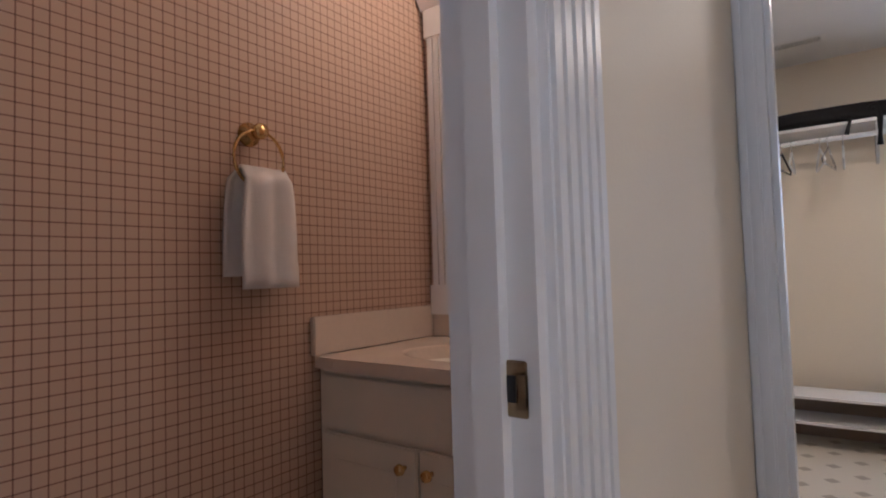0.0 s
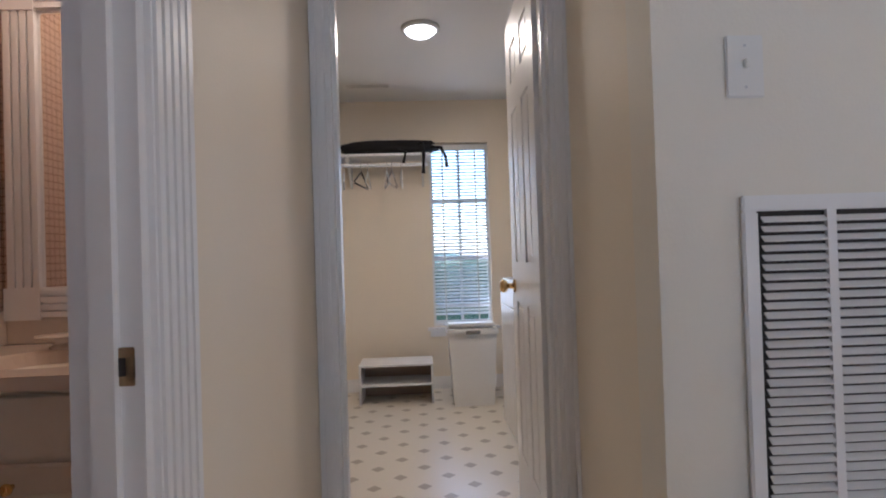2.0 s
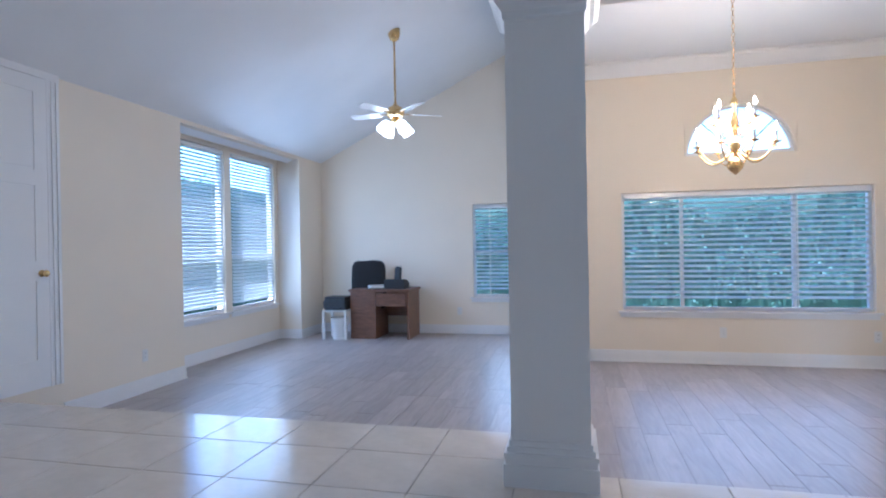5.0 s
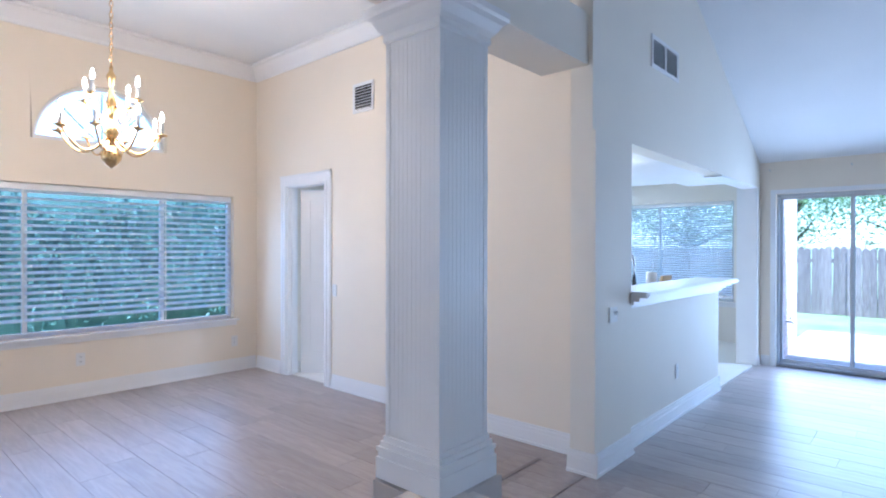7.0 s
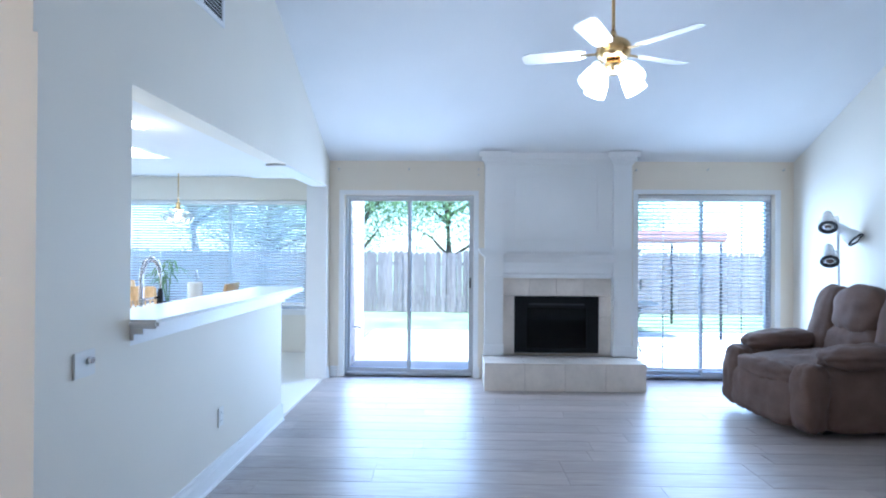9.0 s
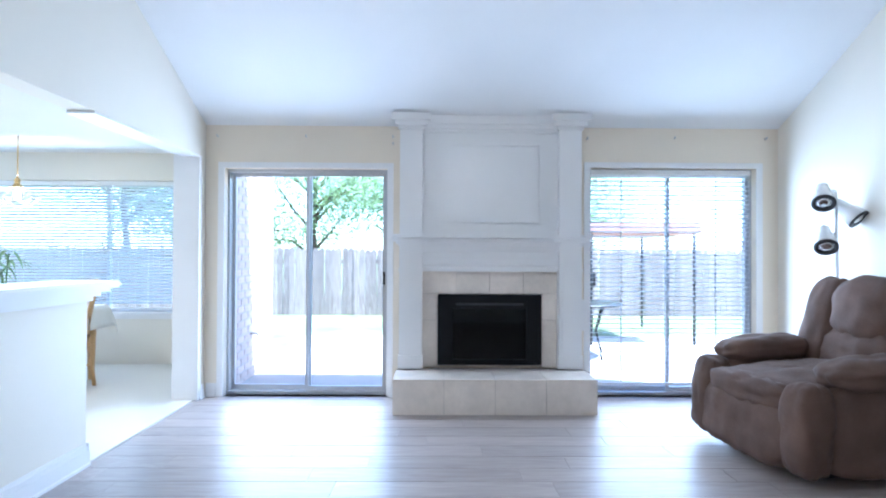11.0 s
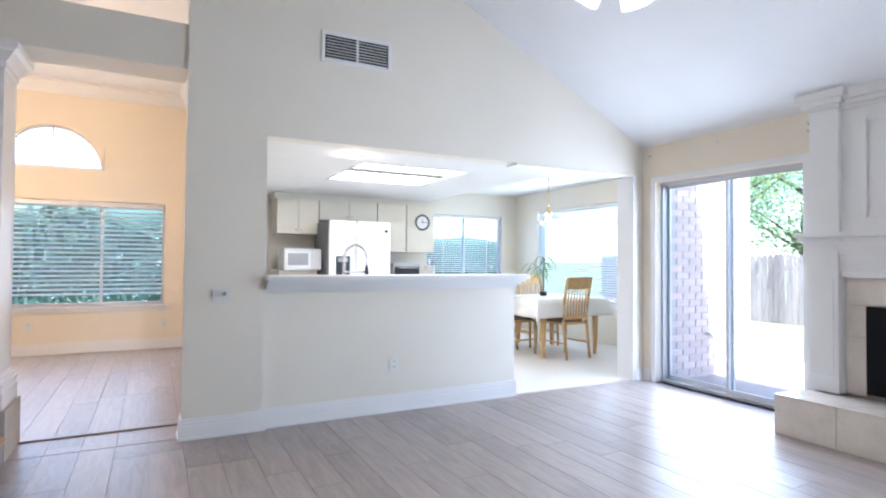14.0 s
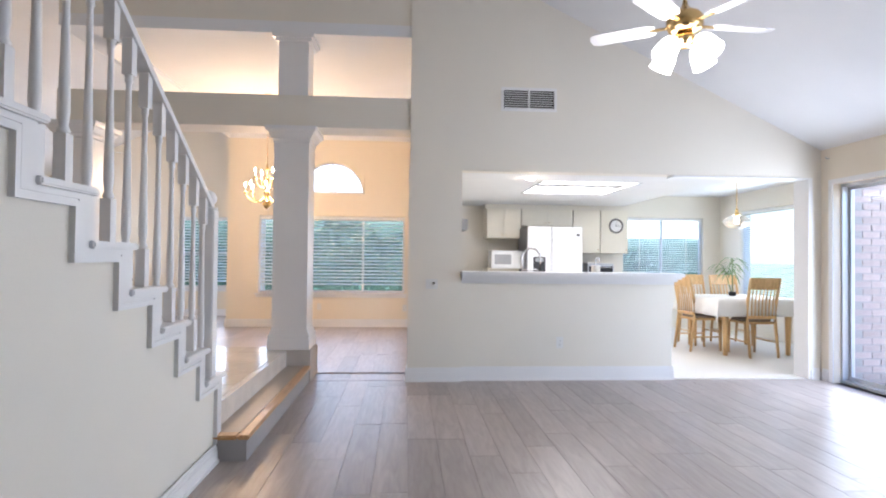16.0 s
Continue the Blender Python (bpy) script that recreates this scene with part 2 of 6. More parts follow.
WALNUT = grain_mat("dark_desk_wood", (0.10, 0.045, 0.025), (0.20, 0.095, 0.05), 0.4, (1.0, 5.0, 5.0), 6.0, 0.05)
CLOTH = mat("white_linen", (0.80, 0.78, 0.74), 0.9, vary=0.05, bump=0.3, bscale=220)
TERRY = mat("white_terry", (0.80, 0.77, 0.74), 0.95, vary=0.08, bump=0.9, bscale=380)
CABINET = mat("cream_cabinet_paint", (0.78, 0.73, 0.62), 0.4, vary=0.03)
SLAT = mat("blind_slat", (0.78, 0.79, 0.80), 0.45, vary=0.02)
_n, _l = SLAT.node_tree.nodes, SLAT.node_tree.links
_t, _m = _n.new("ShaderNodeBsdfTranslucent"), _n.new("ShaderNodeMixShader")
_t.inputs["Color"].default_value = (0.80, 0.82, 0.84, 1)
_m.inputs[0].default_value = 0.6
_l.new(_n["Principled BSDF"].outputs[0], _m.inputs[1]), _l.new(_t.outputs[0], _m.inputs[2])
_l.new(_m.outputs[0], _n["Material Output"].inputs["Surface"])
GLASS = glass_mat("window_glass")
LAMP_GLASS = glass_mat("lamp_glass", (0.97, 0.95, 0.9), 0.05)
FLUTED = glass_mat("fluted_glass", (0.90, 0.89, 0.86), 0.18)
FLUTED.node_tree.nodes["Math.001"].inputs[1].default_value, FLUTED.node_tree.nodes["Math.001"].inputs[2].default_value = 0.75, 0.36
WORN_BRASS = mat("worn_brass", (0.30, 0.22, 0.13), 0.42, 0.85, vary=0.5, scale=60, bump=0.2, bscale=200)
MIRROR = mat("mirror_silver", (0.88, 0.88, 0.88), 0.01, 1.0, vary=0.0)
BULB = glow("lit_bulb", (1.0, 0.80, 0.52), 9)
SHADE = glow("lit_white_glass", (1.0, 0.97, 0.92), 1.3)
TUBE = glow("lit_panel", (1.0, 0.97, 0.90), 0.9)
BRICK = mat("pink_brick", (0.52, 0.41, 0.36), 0.85, vary=0.15, scale=9, bump=0.6, bscale=70, piece=0.10)
MORTAR = mat("mortar", (0.43, 0.39, 0.355), 0.9, bump=0.5, bscale=90)
FENCE = grain_mat("weathered_fence", (0.17, 0.132, 0.113), (0.34, 0.28, 0.247), 0.9, (8.0, 8.0, 0.7), 5.0, 0.2, 0.4)
GRASS = mat("grass", (0.115, 0.145, 0.06), 0.9, vary=0.5, scale=1.6, bump=0.8, bscale=40)
PATIO = mat("concrete_patio", (0.36, 0.34, 0.31), 0.85, vary=0.12, scale=2, bump=0.3, bscale=60)
BARK = mat("bark", (0.12, 0.085, 0.06), 0.95, vary=0.4, scale=8, bump=0.8, bscale=30)
LEAF = mat("leaf_green", (0.17, 0.22, 0.13), 0.6, vary=0.5, scale=2.5, piece=0.2)
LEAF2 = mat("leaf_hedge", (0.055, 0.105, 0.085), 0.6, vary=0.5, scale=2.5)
for _leaf, _through, _tint in ((LEAF, 0.5, (0.34, 0.48, 0.22, 1)), (LEAF2, 0.35, (0.20, 0.34, 0.27, 1)), (SLAT, 0.5, (0.76, 0.80, 0.84, 1))):
    _n, _l = _leaf.node_tree.nodes, _leaf.node_tree.links
    _t, _m = _n.new("ShaderNodeBsdfTranslucent"), _n.new("ShaderNodeMixShader")
    _t.inputs["Color"].default_value = _tint
    _m.inputs[0].default_value = _through
    _l.new(_n["Principled BSDF"].outputs[0], _m.inputs[1]), _l.new(_t.outputs[0], _m.inputs[2])
    _l.new(_m.outputs[0], _n["Material Output"].inputs["Surface"])
POTSOIL = mat("soil", (0.05, 0.035, 0.025), 0.95)
REDCLOTH = mat("red_brown_canvas", (0.42, 0.24, 0.19), 0.9, bump=0.2)
# near-black colour for the shade seen between vent slats
GRILLE_DARK = mat("vent_gap_shade", (0.04, 0.037, 0.035), 0.9)

# ---- building helpers ----
def add_box(bm, x0, y0, z0, x1, y1, z1, bevel=0.0, m=None):
    v = [bm.verts.new((x, y, z)) for z in (z0, z1) for y in (y0, y1) for x in (x0, x1)]
    if m is not None:
        for q in v:
            q.co = m @ q.co
    f = [bm.faces.new([v[i] for i in q]) for q in ((0, 2, 3, 1), (4, 5, 7, 6), (0, 1, 5, 4), (2, 6, 7, 3), (0, 4, 6, 2), (1, 3, 7, 5))]
    if bevel:
        edges = {e for g in f for e in g.edges}
        bmesh.ops.bevel(bm, geom=list(edges), offset=bevel, segments=2, affect="EDGES", clamp_overlap=True)
    return f


def box(x0, y0, z0, x1, y1, z1, bevel=0.0, m=None):
    bm = bmesh.new()
    add_box(bm, min(x0, x1), min(y0, y1), min(z0, z1), max(x0, x1), max(y0, y1), max(z0, z1), bevel, m)
    return bm


def add_lathe(bm, profile, n=16, m=None, cap=True):
    """A turned shape: profile of (radius, z) from below upwards."""
    m = m or Matrix()
    rings = []
    for r, z in profile:
        rings.append([bm.verts.new(m @ Vector((max(r, 1e-4) * math.cos(2 * math.pi * k / n), max(r, 1e-4) * math.sin(2 * math.pi * k / n), z))) for k in range(n)])
    for a, b in zip(rings, rings[1:]):
        for k in range(n):
            f = bm.faces.new((a[k], a[(k + 1) % n], b[(k + 1) % n], b[k]))
            f.smooth = True
    if cap:
        bm.faces.new(rings[0][::-1]), bm.faces.new(rings[-1])


def lathe(profile, n=16, m=None, cap=True):
    bm = bmesh.new()
    add_lathe(bm, profile, n, m, cap)
    return bm


def add_tube(bm, pts, r, n=8, closed=False):
    """A round rod along points; r: one radius, or one for each point."""
    pts = [Vector(p) for p in pts]
    rings = []
    for i, p in enumerate(pts):
        a = pts[i - 1] if i or closed else p
        b = pts[(i + 1) % len(pts)] if i + 1 < len(pts) or closed else p
        d = (b - a).normalized()
        q = d.to_track_quat("Z", "Y")
        rad = r[i] if isinstance(r, (list, tuple)) else r
        rings.append([bm.verts.new(p + q @ Vector((rad * math.cos(2 * math.pi * k / n), rad * math.sin(2 * math.pi * k / n), 0))) for k in range(n)])
    pairs = list(zip(rings, rings[1:])) + ([(rings[-1], rings[0])] if closed else [])
    for a, b in pairs:
        for k in range(n):
            bm.faces.new((a[k], a[(k + 1) % n], b[(k + 1) % n], b[k])).smooth = True
    if not closed:
        bm.faces.new(rings[0][::-1]), bm.faces.new(rings[-1])


def tube(pts, r, n=8, closed=False):
    bm = bmesh.new()
    add_tube(bm, pts, r, n, closed)
    return bm


def add_prism(bm, pts, axis, a, b):
    """A polygon pulled along an axis from a to b; pts are in the two other axes, in x, y, z order."""
    def at(p, v):
        c = list(p)
        c.insert(axis, v)
        return c
    lo, hi = [bm.verts.new(at(p, a)) for p in pts], [bm.verts.new(at(p, b)) for p in pts]
    n = len(pts)
    bm.faces.new(lo), bm.faces.new(hi[::-1])
    for i in range(n):
        bm.faces.new((lo[i], hi[i], hi[(i + 1) % n], lo[(i + 1) % n]))
    bmesh.ops.recalc_face_normals(bm, faces=bm.faces)


def prism(pts, axis, a, b):
    bm = bmesh.new()
    add_prism(bm, pts, axis, a, b)
    return bm


def blob(rx, ry, rz, power=2.6, n=20, rough=0.0, seed=0, m=None):
    """A rounded cushion: a superellipsoid with soft unevenness."""
    bm = bmesh.new()
    bmesh.ops.create_uvsphere(bm, u_segments=n, v_segments=max(8, n * 2 // 3), radius=1)
    for v in bm.verts:
        c = v.co
        k = (abs(c.x) ** power + abs(c.y) ** power + abs(c.z) ** power) ** (-1 / power)
        w = c * k
        w += c * rough * noise.noise(w * 2.3 + Vector((seed, seed * 1.7, 3)))
        v.co = Vector((w.x * rx, w.y * ry, w.z * rz))
        if m is not None:
            v.co = m @ v.co
    for f in bm.faces:
        f.smooth = True
    return bm


def mesh_of(name, bm, material):
    me = bpy.data.meshes.new(name)
    bm.normal_update()
    bm.to_mesh(me)
    bm.free()
    me.materials.append(material)
    return me


def part(name, bm, material, parent=None, label=""):
    ob = new(name, mesh_of(name, bm, material))
    if parent is not None:
        ob.parent = parent
    return tagged(ob, label)


def setting(name, bm, material, label, category):
    return tagged(part(name, bm, material), label, category, kind="structure")


def thing(name, label, category, at=(0, 0, 0), turn=0.0, group=""):
    ob = new(name)
    ob.matrix_basis = pose(*at, 0, 0, turn)
    ob.empty_display_size = 0.1
    return tagged(ob, label, category, group)


def wall_cells(axis, p0, p1, a0, a1, z0, z1, holes):
    """A wall as blocks round its openings; axis 0: the wall runs along x, 1: along y. Holes are (a0, a1, z0, z1)."""
    bm = bmesh.new()
    cuts = sorted({a0, a1, *[h[0] for h in holes], *[h[1] for h in holes]})
    for u, v in zip(cuts, cuts[1:]):
        inside = sorted((h[2], h[3]) for h in holes if h[0] <= u + 1e-6 and h[1] >= v - 1e-6)
        lo = z0
        for h0, h1 in inside + [(z1, z1)]:
            if h0 > lo + 1e-4:
                b = (u, p0, lo, v, p1, h0) if axis == 0 else (p0, u, lo, p1, v, h0)
                add_box(bm, *b)
            lo = max(lo, h1)
    bmesh.ops.remove_doubles(bm, verts=bm.verts, dist=1e-5)
    return bm


def base_run(bm, axis, face, side, a0, a1, z=0.0, h=0.13):
    """A baseboard with a stepped top along a wall face; side: +1 or -1 is where the room lies."""
    for d, lo, hi in ((0.016, 0, h * 0.66), (0.012, h * 0.66, h * 0.86), (0.007, h * 0.86, h), (0.026, 0, 0.018)):
        p, q = sorted((face, face + side * d))
        if axis == 0:
            add_box(bm, a0, p, z + lo, a1, q, z + hi)
        else:
            add_box(bm, p, a0, z + lo, q, a1, z + hi)


# ---- setting: floors ----
ZP = 0.31
setting("floor_slab", box(-5.0, -5.0, -0.30, 9.2, 9.4, -0.012), GROUT, "grey-brown subfloor under the planks", "floor")
bm = box(-4.4, 0.74, -0.01, 1.93, 2.97, ZP - 0.012)
add_box(bm, -4.4, -2.2, -0.01, 1.93, 0.74, ZP - 0.012)
add_box(bm, -0.33, 2.97, -0.01, 0.06, 3.20, ZP - 0.012)
add_box(bm, 1.76, 2.97, -0.01, 1.93, 3.20, ZP - 0.012)
add_box(bm, 1.93, 2.76, -0.01, 2.20, 3.20, ZP - 0.001)
add_box(bm, -4.4, 2.97, -0.01, -0.33, 3.50, ZP - 0.012)
platform = setting("floor_platform", bm, TGROUT, "raised entry floor of cream ceramic tiles", "floor")
setting("floor_laundry", box(-4.3, -2.09, ZP - 0.012, -1.535, 0.75, ZP + 0.004), VINYL, "off-white sheet vinyl with small grey diamonds", "floor")
setting("floor_powder", box(-1.56, -2.1, ZP - 0.012, 0.9, -1.03, ZP + 0.004), VINYL, "off-white sheet vinyl with small grey diamonds", "floor")
setting("floor_kitchen", box(3.45, 2.80, -0.012, 9.1, 7.2, 0.008), KFLOOR, "pale glossy kitchen vinyl floor", "floor")
setting("threshold_strip", box(2.0, 3.14, 0, 3.18, 3.165, 0.008), GROUT, "dark flat transition strip across the plank floor", "trim")

# ---- setting: walls ----
HI = 5.15
w = wall_cells
setting("wall_east", w(1, 7.55, 7.78, -2.6, 2.92, -0.1, HI, [(1.14, 2.60, 0.0, 2.05), (-2.20, -0.69, 0.0, 2.07)]), CREAM, "cream painted wall with two patio doors", "wall")
setting("wall_south", w(0, -2.58, -2.40, 4.70, 7.78, -0.1, HI, []), PALE, "pale cream painted wall", "wall")
setting("wall_south_return", box(4.70, -4.8, -0.1, 4.88, -2.58, HI), PALE, "pale cream painted return wall", "wall")
setting("wall_far_south", box(0.78, -4.98, -0.1, 4.88, -4.8, HI), PALE, "pale cream painted wall", "wall")
setting("wall_stair_side", box(0.78, -4.8, -0.1, 0.92, -2.2, HI), PALE, "pale cream wall behind the stair", "wall")
setting("wall_hall_south", box(-1.6, -2.32, -0.1, 0.92, -2.2, HI), PALE, "pale cream wall behind the powder room", "wall")
setting("wall_kitchen_side", w(0, 2.77, 2.92, 3.17, 7.60, 0, HI, [(3.70, 7.42, 0.0, 2.14)]), PALE, "tall pale cream wall over a wide kitchen opening", "wall")
setting("wall_pier", box(3.16, 2.745, 0, 3.70, 2.768, 2.139), PALE, "pale cream pier beside the kitchen opening", "wall")
setting("half_wall", box(3.702, 2.79, 0, 5.92, 2.92, 1.03), PALE, "pale cream half wall under the breakfast bar", "wall")
setting("wall_dining_east", w(1, 3.40, 3.52, 2.92, 7.3, 0, HI, [(5.82, 6.51, 0, 2.08)]), CREAM, "cream painted dining room wall with a doorway", "wall")
setting("wall_dining_north", w(0, 7.15, 7.33, -0.02, 3.52, 0, HI, [(0.52, 3.11, 0.60, 1.98), (1.22, 2.38, 2.38, 2.96)]), CREAM, "cream dining room wall with a wide window", "wall")
setting("wall_dining_return", box(-0.02, 7.33, 0, 0.14, 9.1, HI), CREAM, "cream return wall", "wall")
setting("wall_living_north", w(0, 9.0, 9.18, -5.0, 0.14, 0, HI, [(-1.60, -0.30, 0.58, 2.06)]), CREAM, "cream living room wall with one window", "wall")
setting("wall_living_west", w(1, -4.38, -4.20, 0.8, 9.18, 0, HI, [(5.55, 8.22, 0.0, 2.80)]), CREAM, "cream living room wall with a boxed-out window", "wall")
bm = w(1, -4.72, -4.58, 5.40, 8.37, 0, 2.95, [(5.58, 6.86, 0.56, 2.74), (7.00, 8.12, 0.56, 2.74)])
add_box(bm, -4.58, 5.40, 0, -4.38, 5.55, 2.95)
add_box(bm, -4.58, 8.22, 0, -4.38, 8.37, 2.95)
add_box(bm, -4.58, 5.55, 2.80, -4.38, 8.22, 2.95)
setting("wall_bay", bm, CREAM, "cream walls of the boxed-out window recess", "wall")
setting("wall_living_south", box(-4.38, 0.70, 0, -0.92, 0.82, HI), CREAM, "cream wall beside the entry", "wall")
setting("wall_grille", box(-0.92, -0.225, 0, -0.80, 0.685, HI), PALE, "pale hall wall that holds the return-air grille", "wall")
setting("wall_niche_north", box(-1.40, -0.225, 0, -0.92, -0.105, HI), CREAM, "cream side wall of the laundry doorway niche", "wall")
setting("wall_laundry_door", w(1, -1.52, -1.40, -1.05, 0.70, ZP - 0.1, HI, [(-0.942, -0.262, ZP - 0.1, ZP + 2.03)]), CREAM, "cream wall with the laundry doorway", "wall")
setting("wall_laundry_west", w(1, -4.33, -4.15, -2.2, 0.70, ZP - 0.1, 2.9, [(-0.585, -0.115, 0.80, 2.26)]), CREAM, "cream laundry wall with a narrow window", "wall")
setting("wall_laundry_north", box(-4.33, 0.58, ZP - 0.1, -1.52, 0.70, 2.9), CREAM, "cream laundry wall", "wall")
setting("wall_laundry_south", box(-4.33, -2.2, ZP - 0.1, -1.63, -2.08, 2.9), CREAM, "cream laundry wall", "wall")
setting("wall_powder_north", w(0, -1.045, -0.985, -1.40, 1.2, ZP - 0.1, HI, [(-0.40, 0.42, ZP - 0.1, ZP + 2.03)]), CREAM, "cream hall wall with the powder room doorway", "wall")
setting("wall_powder_lining_north", w(0, -1.060, -1.047, -1.546, 0.9, ZP, 2.75, [(-0.40, 0.42, ZP - 0.1, ZP + 2.03)]), PAPER, "powder room wall in brown check wallpaper", "wall")
setting("wall_powder_south", box(-1.63, -2.10, ZP - 0.1, 1.0, -1.98, 2.9), PAPER, "powder room wall in brown check wallpaper", "wall")
setting("wall_powder_west", box(-1.63, -1.98, ZP - 0.1, -1.546, -1.060, 2.9), PAPER, "powder room wall in brown check wallpaper", "wall")
setting("wall_powder_east", box(0.90, -1.98, ZP - 0.1, 1.0, -1.060, 2.9), PAPER, "powder room wall in brown check wallpaper", "wall")
setting("wall_kitchen_north", w(0, 7.05, 7.23, 3.52, 9.1, 0, 2.9, [(7.10, 8.62, 0.95, 2.03)]), PALE, "pale kitchen wall with a wide window", "wall")
setting("wall_nook_east", w(1, 8.95, 9.13, 2.75, 7.05, 0, 2.9, [(3.40, 6.42, 0.60, 2.11)]), PALE, "pale breakfast nook wall with a wide window", "wall")
setting("wall_nook_south", box(7.60, 2.78, 0, 8.95, 2.92, 2.9), PALE, "pale breakfast nook wall", "wall")
# beams between the columns
setting("beam", box(-0.30, 2.80, 2.55, 3.17, 3.14, 2.87), PALE, "pale cream beam carried on the columns", "beam")
setting("beam_west", box(-0.30, 3.14, 3.62, -0.02, 7.15, HI), CREAM, "cream edge wall over the dining room", "beam")
setting("wall_over_dining", box(-0.30, 2.80, 3.62, 3.17, 3.14, HI), PALE, "pale cream wall over the upper opening", "wall")

# ---- setting: ceilings ----
setting("ceiling_family", prism([(7.78, 2.32), (7.78, 2.45), (2.3, 5.13), (2.3, 5.00)], 1, -5.0, 2.80), CEIL, "white textured sloping ceiling", "ceiling")
setting("ceiling_entry", box(0.0, -5.0, 4.99, 2.4, 2.82, 5.12), CEIL, "white high flat ceiling", "ceiling")
setting("ceiling_living", prism([(-4.40, 2.75), (-4.40, 2.88), (0.15, 5.09), (0.15, 4.96)], 1, -2.6, 9.2), CEIL, "white textured sloping ceiling", "ceiling")
setting("ceiling_dining", box(-0.30, 2.80, 3.50, 3.42, 7.2, 3.62), CEIL, "white flat dining room ceiling", "ceiling")
setting("ceiling_laundry", box(-4.33, -2.2, 2.60, -1.521, 0.70, 2.9), CEIL, "white textured laundry ceiling", "ceiling")
setting("ceiling_powder", box(-1.63, -2.10, 2.75, 1.0, -1.05, 2.9), CEIL, "white powder room ceiling", "ceiling")
bm = bmesh.new()
for a in ((3.5, 2.90, 2.20, 4.78, 7.1, 2.5), (6.06, 2.90, 2.20, 6.95, 7.1, 2.5), (4.78, 2.90, 2.20, 6.06, 3.80, 2.5), (4.78, 5.12, 2.20, 6.06, 7.1, 2.5), (6.95, 2.90, 2.43, 9.1, 7.1, 2.55), (3.5, 2.92, 2.145, 6.9, 3.40, 2.20), (4.78, 3.80, 2.30, 6.06, 5.12, 2.5)):
    add_box(bm, *a)
setting("ceiling_kitchen", bm, CEIL, "white kitchen ceiling with a recessed light well", "ceiling")
setting("soffit_kitchen", box(4.50, 6.70, 2.115, 7.02, 7.05, 2.198), PALE, "white soffit over the kitchen cabinets", "ceiling")

# ---- setting: trim ----
bm = bmesh.new()
base_run(bm, 0, 2.745, -1, 3.145, 3.71, 0, 0.14)
base_run(bm, 1, 3.16, -1, 2.72, 2.93, 0, 0.14)
base_run(bm, 0, 2.79, -1, 3.71, 5.935, 0, 0.14)
base_run(bm, 1, 5.92, 1, 2.775, 2.94, 0, 0.14)
base_run(bm, 0, 2.77, -1, 7.43, 7.53, 0, 0.12)
base_run(bm, 1, 7.55, -1, 2.66, 2.75, 0, 0.12)
base_run(bm, 1, 7.55, -1, 1.07, 1.10, 0, 0.12)
base_run(bm, 1, 7.55, -1, -0.66, -0.60, 0, 0.12)
base_run(bm, 1, 7.55, -1, -2.39, -2.25, 0, 0.12)
base_run(bm, 0, -2.40, 1, 4.70, 7.58, 0, 0.12)
setting("baseboard_family", bm, TRIM, "white stepped baseboard", "baseboard")
bm = bmesh.new()
base_run(bm, 1, 3.40, -1, 2.93, 5.70, 0, 0.14)
base_run(bm, 1, 3.40, -1, 6.63, 7.13, 0, 0.14)
base_run(bm, 0, 7.15, -1, -0.03, 3.38, 0, 0.14)
base_run(bm, 1, -0.02, -1, 7.12, 8.98, 0, 0.14)
setting("baseboard_dining", bm, TRIM, "white stepped baseboard", "baseboard")
bm = bmesh.new()
base_run(bm, 0, 9.0, -1, -4.18, -0.04, 0, 0.14)
base_run(bm, 1, -4.20, 1, 4.08, 5.56, 0, 0.14)
base_run(bm, 1, -4.20, 1, 8.21, 8.98, 0, 0.14)
base_run(bm, 1, -4.58, 1, 5.55, 8.22, 0, 0.14)
base_run(bm, 0, 8.22, -1, -4.57, -4.19, 0, 0.14)
setting("baseboard_living", bm, TRIM, "white stepped baseboard", "baseboard")
bm = bmesh.new()
base_run(bm, 1, -4.15, 1, -1.96, 0.56, ZP, 0.10)
base_run(bm, 1, -0.80, 1, -0.21, 0.70, ZP, 0.10)
base_run(bm, 0, -0.985, 1, -1.38, -0.54, ZP, 0.10)
base_run(bm, 0, 0.685, 1, -0.91, -0.79, ZP, 0.10)
setting("baseboard_hall", bm, TRIM, "white baseboard", "baseboard")
# crown moulding of the dining room
CROWN = [(0.0, 0.0), (0.02, 0.0), (0.035, 0.03), (0.075, 0.075), (0.11, 0.12), (0.14, 0.13), (0.14, 0.155), (0.0, 0.155)]
bm = bmesh.new()
add_prism(bm, [(7.15 - a, 3.343 + b) for a, b in CROWN], 0, -0.01, 3.40)
add_prism(bm, [(3.40 - a, 3.343 + b) for a, b in CROWN], 1, 3.15, 7.15)
add_prism(bm, [(-0.02 + a, 3.343 + b) for a, b in CROWN], 1, 3.15, 7.15)
setting("crown_moulding", bm, TRIM, "white stepped crown moulding", "trim")


